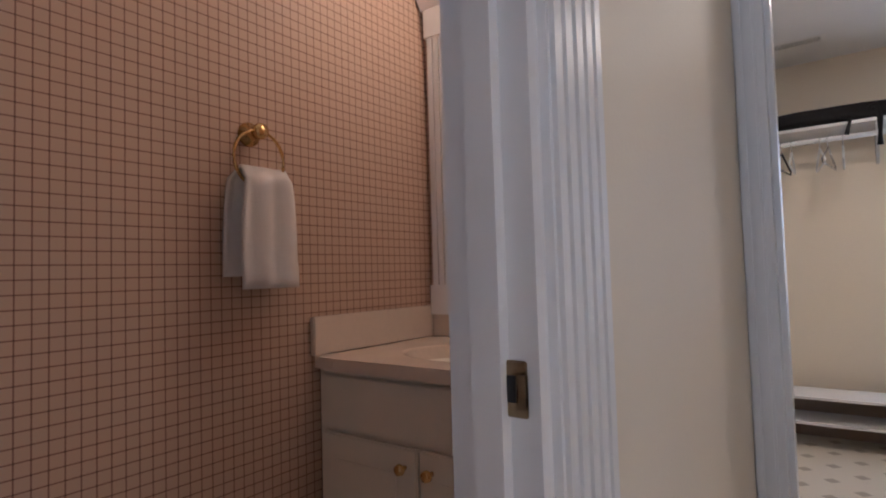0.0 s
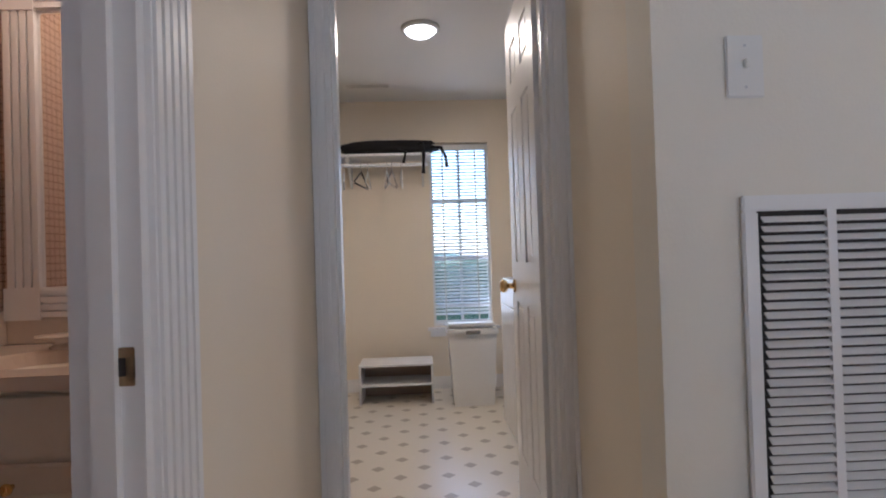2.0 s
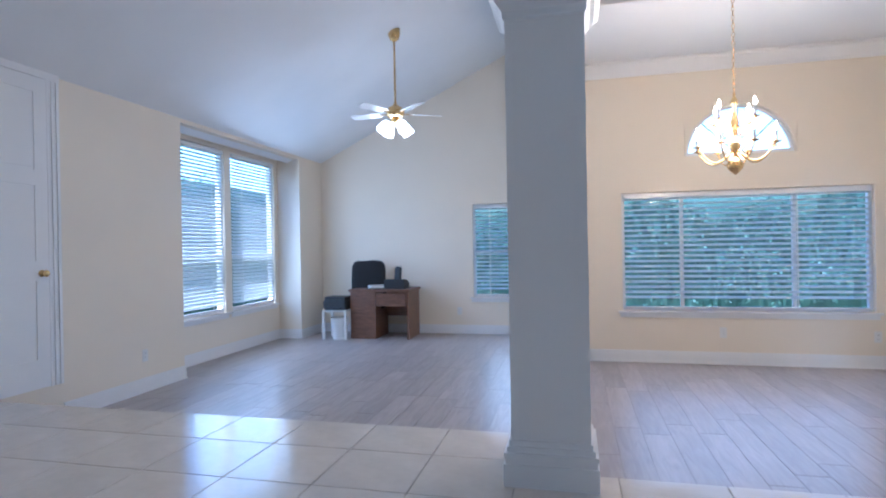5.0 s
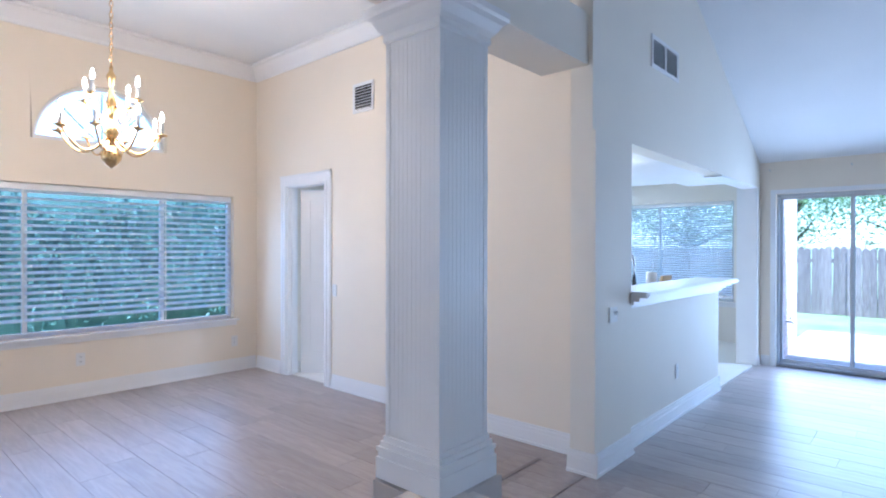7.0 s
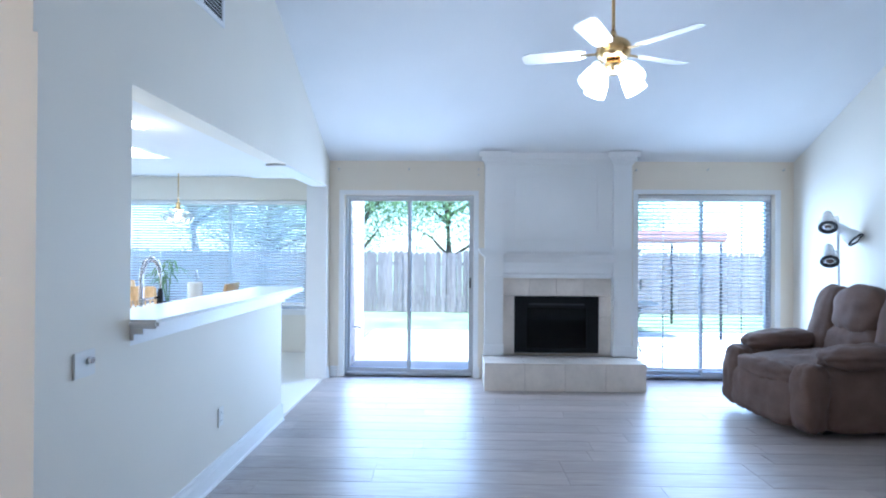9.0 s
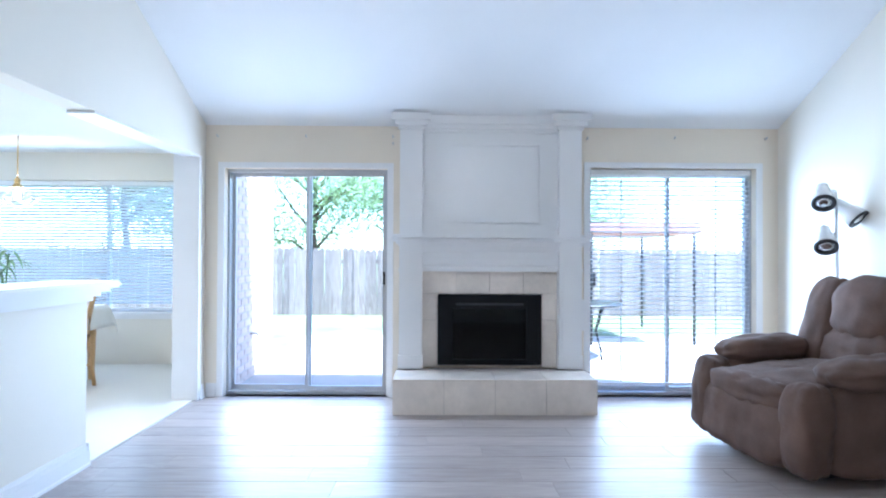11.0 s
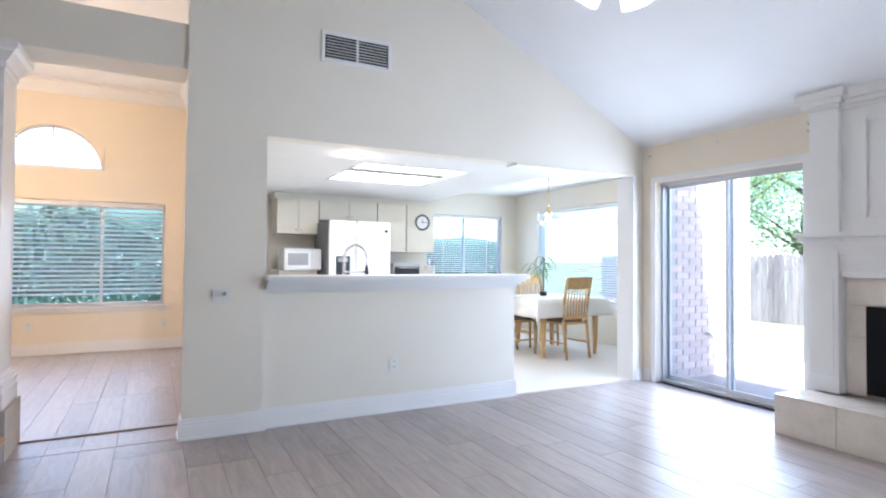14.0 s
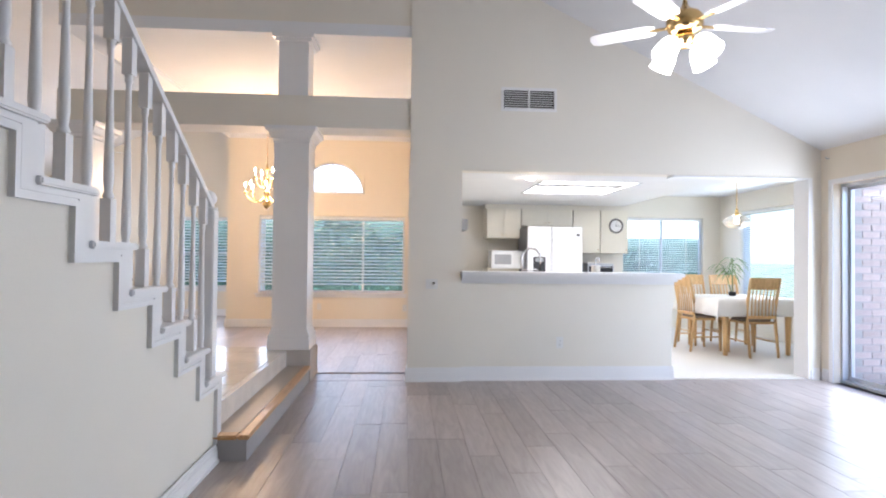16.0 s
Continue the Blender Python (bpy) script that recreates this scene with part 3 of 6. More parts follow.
def casing(name, axis, face, side, a0, a1, z0, z1, width, label, flutes=0, depth=0.02, legs=True):
    """Door or window casing round an opening on a wall face."""
    bm = bmesh.new()
    def put(u0, w0, u1, w1, d):
        p, q = sorted((face, face + side * d))
        if axis == 0:
            add_box(bm, u0, p, w0, u1, q, w1)
        else:
            add_box(bm, p, u0, w0, q, u1, w1)
    for u0, u1 in ((a0 - width, a0), (a1, a1 + width)):
        put(u0, z0, u1, z1, depth * 0.7)
        n = flutes or 2
        for k in range(n):
            c = u0 + (k + 0.5) * (u1 - u0) / n
            put(c - width / n * 0.3, z0, c + width / n * 0.3, z1, depth)
    put(a0 - width, z1, a1 + width, z1 + width, depth * 0.9)
    put(a0 - width, z1 + width * 0.75, a1 + width, z1 + width, depth * 1.3)
    return setting(name, bm, TRIM, label, "trim")


casing("trim_dining_door", 1, 3.40, -1, 5.82, 6.51, 0, 2.08, 0.11, "white door casing")
casing("trim_laundry_door", 1, -1.40, 1, -0.942, -0.262, ZP, ZP + 2.03, 0.042, "white door casing")
casing("trim_powder_door", 0, -0.985, 1, -0.40, 0.42, ZP, ZP + 2.03, 0.108, "white fluted door casing", 5, 0.016)


def jamb(name, axis, p0, p1, a0, a1, z0, z1, label):
    """Lining boards of a doorway with a stop strip."""
    bm = bmesh.new()
    t = 0.016
    for u0, u1, s0, s1 in ((a0, a0 + t, a0 + t, a0 + t + 0.012), (a1 - t, a1, a1 - t - 0.012, a1 - t)):
        m0, m1 = p0 + (p1 - p0) * 0.35, p0 + (p1 - p0) * 0.68
        for b in ((u0, p0, u1, p1), (s0, m0, s1, m1)):
            add_box(bm, *((b[0], b[1], z0, b[2], b[3], z1) if axis == 0 else (b[1], b[0], z0, b[3], b[2], z1)))
    b = (a0, p0, z1 - t, a1, p1, z1) if axis == 0 else (p0, a0, z1 - t, p1, a1, z1)
    add_box(bm, *b)
    return setting(name, bm, TRIM, label, "trim")


casing("trim_entry_door", 1, -4.20, 1, 2.90, 3.94, ZP, 2.80, 0.13, "white tall entry door casing", 3, 0.026)
jamb("trim_powder_jamb", 0, -1.062, -0.982, -0.40, 0.42, ZP, ZP + 2.03, "white door jamb with a stop strip")
jamb("trim_laundry_jamb", 1, -1.525, -1.397, -0.942, -0.262, ZP, ZP + 2.03, "white door jamb with a stop strip")
jamb("trim_dining_jamb", 1, 3.397, 3.523, 5.82, 6.51, 0, 2.08, "white door jamb")
bm = box(7.405, 2.764, 0, 7.45, 2.99, 2.136)
add_box(bm, 5.93, 2.764, 2.122, 7.405, 2.935, 2.136)
setting("trim_nook_opening", bm, TRIM, "white lining of the breakfast nook opening", "trim")

# ---- windows ----
def window_unit(name, axis, p0, p1, a0, a1, z0, z1, mullions, rails, label, frame_mat=TRIM, sill_side=0, f=0.035):
    """A window in its opening: frame bars, panes, and an inner sill."""
    top = tagged(new(name), label, "window", kind="structure")
    mid = (p0 + p1) / 2
    bm = bmesh.new()
    def put(b, u0, w0, u1, w1, q0, q1):
        add_box(b, *((u0, q0, w0, u1, q1, w1) if axis == 0 else (q0, u0, w0, q1, u1, w1)))
    d = 0.03
    put(bm, a0, z0, a0 + f, z1, mid - d, mid + d), put(bm, a1 - f, z0, a1, z1, mid - d, mid + d)
    put(bm, a0 + f, z0, a1 - f, z0 + f, mid - d, mid + d), put(bm, a0 + f, z1 - f, a1 - f, z1, mid - d, mid + d)
    for m in mullions:
        put(bm, m - f / 2, z0 + f, m + f / 2, z1 - f, mid - d * 0.9, mid + d * 0.9)
    for r in rails:
        put(bm, a0 + f, r - f * 0.4, a1 - f, r + f * 0.4, mid - d * 0.7, mid + d * 0.7)
    part("window_frame", bm, frame_mat, top)
    cuts = [a0 + f, *mullions, a1 - f]
    for u, v in zip(cuts, cuts[1:]):
        bm = bmesh.new()
        put(bm, u + 0.002, z0 + f, v - 0.002, z1 - f, mid - 0.003, mid + 0.003)
        pane = part("pane", bm, GLASS, top)
        pane.visible_shadow = False
    if sill_side:
        face = p0 if sill_side < 0 else p1
        q0, q1 = sorted((face + sill_side * 0.045, mid))
        bm = bmesh.new()
        put(bm, a0 - 0.05, z0 - 0.025, a1 + 0.05, z0 - 0.002, q0, q1)
        put(bm, a0 - 0.03, z0 - 0.075, a1 + 0.03, z0 - 0.026, *sorted((face + sill_side * 0.018, face + sill_side * 0.001)))
        part("window_sill", bm, TRIM, top)
    return top


def blind(axis, p, a0, a1, z0, z1, pitch, depth, tilt, label, side=1, cords=()):
    """A venetian blind: headrail, slats, bottom rail and ladder cords."""
    ob = thing("window_blind", label, "blind", ((a0 + a1) / 2, p, z1) if axis == 0 else (p, (a0 + a1) / 2, z1), 0 if axis == 0 else 90)
    h = (a1 - a0) / 2
    part("headrail", box(-h, -depth * 0.6, -0.045, h, depth * 0.6, 0, 0.004), WHITE, ob)
    c, s = math.cos(tilt), math.sin(tilt)
    bm = bmesh.new()
    t = 0.0015
    pts = []
    for k in range(5):
        u = -depth / 2 + depth * k / 4
        bow = 0.003 * (1 - (2 * u / depth) ** 2)
        pts.append((u * c - bow * s, u * s + bow * c))
    lo = [[bm.verts.new((x, y, z + o)) for y, z in pts for o in (-t, t)] for x in (-h, h)]
    for k in range(4):
        a, b = 2 * k, 2 * k + 2
        bm.faces.new((lo[0][a], lo[1][a], lo[1][b], lo[0][b])), bm.faces.new((lo[0][a + 1], lo[0][b + 1], lo[1][b + 1], lo[1][a + 1]))
    bm.faces.new((lo[0][0], lo[0][1], lo[1][1], lo[1][0])), bm.faces.new((lo[0][8], lo[1][8], lo[1][9], lo[0][9]))
    me = mesh_of("slat", bm, SLAT)
    n = int((z1 - z0 - 0.08) / pitch)
    for k in range(n):
        sl = new("slat", me)
        sl.parent = ob
        sl.location = (0, 0, -0.06 - k * pitch)
    part("bottom_rail", box(-h, -depth * 0.45, z0 - z1, h, depth * 0.45, z0 - z1 + 0.02, 0.004), WHITE, ob)
    for x in cords or (-h * 0.6, h * 0.6):
        part("ladder_cord", box(x - 0.006, -depth * 0.52, z0 - z1 + 0.02, x + 0.006, -depth * 0.5, -0.04), CLOTH, ob)
    return ob


window_unit("window_1", 0, 7.15, 7.33, 0.52, 3.11, 0.60, 1.98, [1.19, 2.36], [], "wide white-framed dining room window", sill_side=-1)
blind(0, 7.17, 0.55, 3.08, 0.63, 1.96, 0.060, 0.052, 0.42, "white open slatted blind across the dining window", cords=(-0.65, 0.55))
window_unit("window_2", 0, 9.0, 9.18, -1.60, -0.30, 0.58, 2.06, [], [1.3], "white-framed living room window", sill_side=-1)
blind(0, 9.02, -1.57, -0.33, 0.61, 2.04, 0.060, 0.052, 0.42, "white open slatted blind on the living room window")
window_unit("window_3", 1, -4.72, -4.58, 5.58, 6.86, 0.56, 2.74, [], [1.30], "white-framed tall bay window", sill_side=1)
window_unit("window_4", 1, -4.72, -4.58, 7.00, 8.12, 0.56, 2.74, [], [1.30], "white-framed tall bay window", sill_side=1)
blind(1, -4.60, 5.61, 6.83, 0.60, 2.72, 0.046, 0.05, 0.75, "white slatted blind in the boxed-out window")
blind(1, -4.60, 7.03, 8.09, 0.60, 2.72, 0.046, 0.05, 0.75, "white slatted blind in the boxed-out window")
window_unit("window_5", 1, -4.33, -4.15, -0.585, -0.115, 0.80, 2.26, [-0.35], [0.96, 1.34, 1.80], "narrow white-framed laundry window with glazing bars", sill_side=1, f=0.022)
blind(1, -4.20, -0.57, -0.13, 0.825, 2.25, 0.027, 0.026, 0.55, "white narrow slatted blind on the laundry window")
window_unit("window_6", 0, 7.05, 7.23, 7.10, 8.62, 0.95, 2.03, [7.86], [], "aluminium-framed kitchen window", ALU, sill_side=-1)
blind(0, 7.08, 7.12, 8.60, 0.97, 2.02, 0.034, 0.03, 0.35, "white slatted blind on the kitchen window")
window_unit("window_7", 1, 8.95, 9.13, 3.40, 6.42, 0.60, 2.11, [4.50], [], "wide aluminium-framed breakfast nook window", ALU, sill_side=-1)
blind(1, 8.97, 3.43, 6.39, 0.63, 2.10, 0.036, 0.034, 0.7, "white slatted blind on the breakfast nook window")

# half-round window over the dining window
top = tagged(new("window_8"), "white half-round fanlight window over the dining window", "window", kind="structure")
cx, cz, rad = 1.80, 2.38, 0.565
bm = bmesh.new()
arc = [(cx + rad * math.cos(math.pi * k / 24), cz + rad * math.sin(math.pi * k / 24)) for k in range(25)]
corner = [(2.385, 2.96), (1.215, 2.96)]
for k in range(24):
    a, b = arc[k], arc[k + 1]
    c = corner[0] if k < 12 else corner[1]
    add_prism(bm, [a, b, c], 1, 7.146, 7.335)
add_prism(bm, [(cx, cz + rad), corner[0], corner[1]], 1, 7.1465, 7.3345)
part("arch_spandrel", bm, CREAM, top, "cream wall round the arch")
bm = tube([(x, 7.22, z) for x, z in [(cx + (rad - 0.015) * math.cos(math.pi * k / 24), cz + (rad - 0.015) * math.sin(math.pi * k / 24)) for k in range(25)]], 0.022, 6)
add_box(bm, cx - rad, 7.195, cz, cx + rad, 7.245, cz + 0.04)
for k in (1, 2, 3):
    a = math.pi * k / 4
    add_tube(bm, [(cx, 7.22, cz), (cx + rad * math.cos(a), 7.22, cz + rad * math.sin(a))], 0.01, 6)
part("window_frame", bm, TRIM, top)
bm = bmesh.new()
add_prism(bm, arc, 1, 7.235, 7.241)
part("pane", bm, GLASS, top).visible_shadow = False


# ---- patio doors ----
def patio_door(name, a0, a1, z1, label, handle):
    top = tagged(new(name), label, "door", kind="structure")
    x = 7.69
    m = (a0 + a1) / 2
    f = 0.028
    bm = bmesh.new()
    add_box(bm, x - 0.07, a0, 0.0, x + 0.07, a1, 0.03)
    add_box(bm, x - 0.06, a0, z1 - 0.03, x + 0.06, a1, z1)
    add_box(bm, x - 0.06, a0, 0.03, x + 0.06, a0 + 0.02, z1 - 0.03)
    add_box(bm, x - 0.06, a1 - 0.02, 0.03, x + 0.06, a1, z1 - 0.03)
    part("door_frame", bm, ALU, top)
    for p, q, dx in ((a0 + 0.02, m + 0.02, -0.025), (m - 0.02, a1 - 0.02, 0.025)):
        bm = bmesh.new()
        xx = x + dx
        for b in ((p, 0.03, p + f, z1 - 0.03), (q - f, 0.03, q, z1 - 0.03), (p + f, 0.03, q - f, 0.03 + f * 1.5), (p + f, z1 - 0.03 - f, q - f, z1 - 0.03)):
            add_box(bm, xx - 0.014, b[0], b[1], xx + 0.014, b[2], b[3])
        leaf = part("sliding_leaf", bm, ALU, top)
        pane = part("pane", box(xx - 0.003, p + f, 0.03 + f * 1.5, xx + 0.003, q - f, z1 - 0.03 - f), GLASS, leaf)
        pane.visible_shadow = False
    part("pull_handle", box(x - 0.062, handle - 0.010, 1.0, x - 0.04, handle + 0.010, 1.12, 0.004), BLACKPL, top, "dark pull handle")
    return top


patio_door("door_1", 1.14, 2.60, 2.05, "aluminium sliding patio door, closed", 1.175)
patio_door("door_2", -2.20, -0.69, 2.07, "aluminium sliding patio door behind a blind, closed", -0.755)
blind(1, 7.615, -2.17, -0.71, 0.10, 2.06, 0.042, 0.045, 0.2, "white open slatted blind over the patio door")
bm = bmesh.new()
for y0, y1, z1 in ((1.14, 2.60, 2.05), (-2.20, -0.69, 2.07)):
    for b in ((y0 - 0.055, 0, y0, z1), (y1, 0, y1 + 0.055, z1), (y0 - 0.055, z1, y1 + 0.055, z1 + 0.05)):
        add_box(bm, 7.538, b[0], b[1], 7.55, b[2], b[3])
setting("trim_patio_doors", bm, TRIM, "white casing of the patio doors", "trim")


def panel_door(name, width, height, label, at, turn, handle_mat, swing=1):
    """A six-panel door leaf hinged at its origin, running along +x."""
    top = thing(name, label, "door", at, turn)
    top["kind"] = "structure"
    t = 0.035
    bm = box(0.003, -t / 2 + 0.006, 0.008, width, t / 2 - 0.006, height)
    st, cs = 0.11, 0.10
    cols = [(st, width / 2 - cs / 2), (width / 2 + cs / 2, width - st)]
    rows = [(0.24, 0.86), (1.02, 1.62), (1.74, height - 0.12)]
    us = [0.003, cols[0][0], cols[0][1], cols[1][0], cols[1][1], width]
    for y0, y1 in ((-t / 2, -t / 2 + 0.007), (t / 2 - 0.007, t / 2)):
        for u0, u1 in ((us[0], us[1]), (us[2], us[3]), (us[4], us[5])):
            add_box(bm, u0, y0, 0.008, u1, y1, height)
        for c0, c1 in cols:
            for z0, z1 in ((0.008, rows[0][0]), (rows[0][1], rows[1][0]), (rows[1][1], rows[2][0]), (rows[2][1], height)):
                add_box(bm, c0, y0, z0, c1, y1, z1)
    part("leaf", bm, TRIM, top)
    for c0, c1 in cols:
        for z0, z1 in rows:
            bm = bmesh.new()
            for y0, y1 in ((-t / 2 + 0.0015, -t / 2 + 0.007), (t / 2 - 0.007, t / 2 - 0.0015)):
                add_box(bm, c0 + 0.022, y0, z0 + 0.022, c1 - 0.022, y1, z1 - 0.022, 0.002)
            part("panel", bm, TRIM, top)
    for s in (-1, 1):
        m = pose(width - 0.065, s * t / 2, 0.92, -90 * s, 0, 0)
        part("door_knob", lathe([(0.028, 0), (0.028, 0.006), (0.012, 0.008), (0.011, 0.03), (0.024, 0.036), (0.028, 0.05), (0.02, 0.062), (0.006, 0.064)], 16, m), handle_mat, top, "polished brass knob")
    for z in (0.22, 1.0, height - 0.22):
        part("hinge", tube([(0.0, swing * (t / 2 + 0.004), z - 0.045), (0.0, swing * (t / 2 + 0.004), z + 0.045)], 0.006, 8), BRASS, top)
    return top


panel_door("door_3", 0.61, 2.01, "white six-panel laundry door, swung open inward", (-1.50, -0.285, ZP), 178.6, BRASS, -1)
panel_door("door_5", 1.03, 2.48, "white six-panel entry door, closed", (-4.178, 2.905, ZP), 90, BRASS)
panel_door("door_4", 0.66, 2.05, "white six-panel door, swung open into the back hall", (3.56, 6.49, 0), -48, BRASS)
plate = thing("strike_plate", "worn brass strike plate on the white door jamb", "strike plate", (-0.383, -1.006, ZP + 0.945))
bm = box(0, -0.015, -0.021, 0.0025, 0.015, 0.021, 0.001)
part("plate", bm, WORN_BRASS, plate)
part("lip", box(0.0025, 0.008, -0.013, 0.006, 0.017, 0.013, 0.002), WORN_BRASS, plate)
part("latch_hole", box(0.0025, -0.009, -0.010, 0.0032, 0.006, 0.010), BLACK, plate)


# ---- columns ----
def column(cx, cy, z1):
    w2 = 0.172
    ob = thing("square_column", "white square fluted column with stepped base and flared capital", "column", (cx, cy, ZP), group="entry columns")
    h = z1 - ZP
    bm = box(-w2 + 0.0009, -w2 + 0.0009, 0.2, w2 - 0.0009, w2 - 0.0009, h - 0.12)
    n = 10
    for k in range(n):
        c = -w2 + 0.03 + (2 * w2 - 0.06) * (k + 0.5) / n
        e = (2 * w2 - 0.06) / n * 0.45
        add_box(bm, c - e, -w2, 0.2, c + e, w2, h - 0.12)
        add_box(bm, -w2, c - e, 0.2, w2, c + e, h - 0.12)
    for sx in (-1, 1):
        for sy in (-1, 1):
            x, y = sx * (w2 - 0.012), sy * (w2 - 0.012)
            add_box(bm, x - 0.014, y - 0.014, 0.2, x + 0.014, y + 0.014, h - 0.12)
    part("shaft", bm, TRIM, ob)
    bm = bmesh.new()
    for e, z0, zz in ((0.035, 0, 0.10), (0.027, 0.10, 0.13), (0.033, 0.13, 0.15), (0.02, 0.15, 0.175), (0.01, 0.175, 0.2)):
        add_box(bm, -w2 - e, -w2 - e, z0, w2 + e, w2 + e, zz)
    part("base", bm, TRIM, ob)
    bm = bmesh.new()
    prof = [(0.004, h - 0.16), (0.012, h - 0.15), (0.012, h - 0.12), (0.03, h - 0.10), (0.055, h - 0.06), (0.075, h - 0.045), (0.08, h - 0.03), (0.08, h - 0.0)]
    prev = None
    for e, z in prof:
        q = [bm.verts.new((sx * (w2 + e), sy * (w2 + e), z)) for sx, sy in ((-1, -1), (1, -1), (1, 1), (-1, 1))]
        if prev:
            for k in range(4):
                bm.faces.new((prev[k], prev[(k + 1) % 4], q[(k + 1) % 4], q[k]))
        else:
            bm.faces.new(q[::-1])
        prev = q
    bm.faces.new(prev)
    part("capital", bm, TRIM, ob)
    return ob


column(-0.145, 2.985, 2.55)
col2 = column(1.975, 2.985, 2.55)
stub = thing("upper_column", "white square column over the beam", "column", (1.975, 2.985, 2.87), group="entry columns")
bm = box(-0.15, -0.145, 0, 0.15, 0.145, 0.63)
part("shaft", bm, TRIM, stub)
bm = bmesh.new()
for e, z0, z1 in ((0.03, 0.56, 0.59), (0.055, 0.59, 0.63)):
    add_box(bm, -0.15 - e, -0.145 - e, z0, 0.15 + e, 0.145 + e, z1)
part("capital", bm, TRIM, stub)

# ---- steps of the platform ----
step = thing("wooden_step", "oak-nosed step with a grey riser beside the tiled platform", "step", (1.965, 0.60, 0), group="platform steps")
part("riser_box", box(0, 0, 0, 0.225, 2.16, 0.13), mat("grey_step_paint", (0.34, 0.32, 0.31), 0.5, vary=0.06), step)
part("tread", box(0, 0.07, 0.131, 0.17, 2.16, 0.155), mat("worn_step_top", (0.40, 0.34, 0.29), 0.4, vary=0.12, scale=4), step)
part("nosing", box(0.171, -0.015, 0.131, 0.245, 2.16, 0.158, 0.008), OAK_STEP, step, "honey oak nosing")
part("end_nosing", box(0, -0.015, 0.131, 0.1705, 0.069, 0.1575, 0.008), OAK_STEP, step, "honey oak nosing")
step2 = thing("wooden_step", "step with an oak nosing between the columns", "step", (0.06, 2.97, 0), group="platform steps")
part("riser_box", box(0, 0, 0, 1.70, 0.20, 0.13), bpy.data.materials["grey_step_paint"], step2)
part("tread", box(0, 0, 0.131, 1.70, 0.15, 0.155), bpy.data.materials["worn_step_top"], step2)
part("nosing", box(0, 0.151, 0.131, 1.70, 0.23, 0.158, 0.008), OAK_STEP, step2, "honey oak nosing")
setting("platform_edge", box(1.931, 0.62, 0.0, 1.966, 2.755, 0.305), MARBLE, "marbled tile edge of the platform", "trim")

# ---- staircase ----
stairs = thing("staircase", "white staircase with open turned balusters and cream side wall", "staircase", (0, 0, 0))
RISE, RUN, N = 0.192, 0.293, 13
Y0 = 0.695
XS0, XS1 = 1.06, 2.01
ZS = 0.330
bm = bmesh.new()
for k in range(N):
    y, z = Y0 - k * RUN, ZS + (k + 1) * RISE - 0.03
    add_box(bm, XS0, y - RUN, ZP if k < 3 else z - 0.6, XS1 - 0.03, y, z)
part("carriage", bm, TRIM, stairs, "white risers")
SY, SZ = 0.105, 0.05


def step_line(dy, dz):
    """The stepped edge of the flight, shifted back by dy and down by dz."""
    pts = []
    for k in range(N):
        y, z = Y0 - k * RUN - dy, ZS + (k + 1) * RISE - 0.03 - dz
        pts += [(y, z), (y - RUN, z)]
    return pts


foot = Y0 - SY
inner = step_line(SY, SZ)
part("side_wall", prism([(foot, 0)] + inner + [(inner[-1][0], 0)], 0, XS1 - 0.03, XS1 - 0.014), PALE, stairs, "pale cream wall under the stair")
part("stringer", prism([(foot, 0), (Y0, 0)] + step_line(0, 0) + inner[::-1], 0, XS1 - 0.03, XS1 - 0.002), TRIM, stairs, "white stepped stringer")
for back, low, thick, proud in ((SY, SZ, 0.022, 0.010), (SY - 0.032, SZ - 0.028, 0.010, 0.004)):
    outer = step_line(back - thick, low - thick)
    edge = step_line(back, low)
    part("band_moulding", prism([(edge[0][0], 0.11), (outer[0][0], 0.11)] + outer + edge[::-1], 0, XS1 - 0.004, XS1 - 0.002 + proud), TRIM, stairs)
bm = bmesh.new()
base_run(bm, 1, XS1 - 0.002, 1, -3.1, Y0 - 0.10, 0, 0.11)
part("baseboard", bm, TRIM, stairs)
tread_me = mesh_of("tread", box(0, -RUN - 0.004, 0, XS1 - XS0 + 0.018, 0.035, 0.028, 0.006), TRIM)
for k in range(N):
    t = new("tread", tread_me)
    t.parent, t.location = stairs, (XS0, Y0 - k * RUN, ZS + (k + 1) * RISE - 0.03)


def add_baluster(bm, x, y, z0, z1):
    h = z1 - z0
    q = 0.021
    add_box(bm, x - q, y - q, z0, x + q, y + q, z0 + 0.17)
    add_lathe(bm, [(0.016, 0.17), (0.022, 0.18), (0.014, 0.20), (0.019, 0.24), (0.0185, 0.30), (0.012, h * 0.62), (0.011, h - 0.19), (0.017, h - 0.18), (0.013, h - 0.165), (0.018, h - 0.155)], 10, Matrix.Translation((x, y, z0)))
    add_box(bm, x - q, y - q, z0 + h - 0.155, x + q, y + q, z1)


def rail_z(y):
    return 1.568 + (0.506 - y) * RISE / RUN


XB, NY = XS1 - 0.05, 0.56
for k in range(N):
    for d in (0.085, 0.235):
        y = Y0 - k * RUN - d
        if y > 0.50:
            continue
        bm = bmesh.new()
        add_baluster(bm, XB, y, ZS + (k + 1) * RISE, rail_z(y) - 0.02)
        part("baluster", bm, TRIM, stairs)
bm = bmesh.new()
prof = [(-0.032, -0.03), (0.032, -0.03), (0.034, 0.0), (0.026, 0.022), (0.0, 0.03), (-0.026, 0.022), (-0.034, 0.0)]
ends = []
for y in (0.55, -3.1):
    ends.append([bm.verts.new((XB + a, y, rail_z(y) + b)) for a, b in prof])
for k in range(len(prof)):
    bm.faces.new((ends[0][k], ends[0][(k + 1) % 7], ends[1][(k + 1) % 7], ends[1][k]))
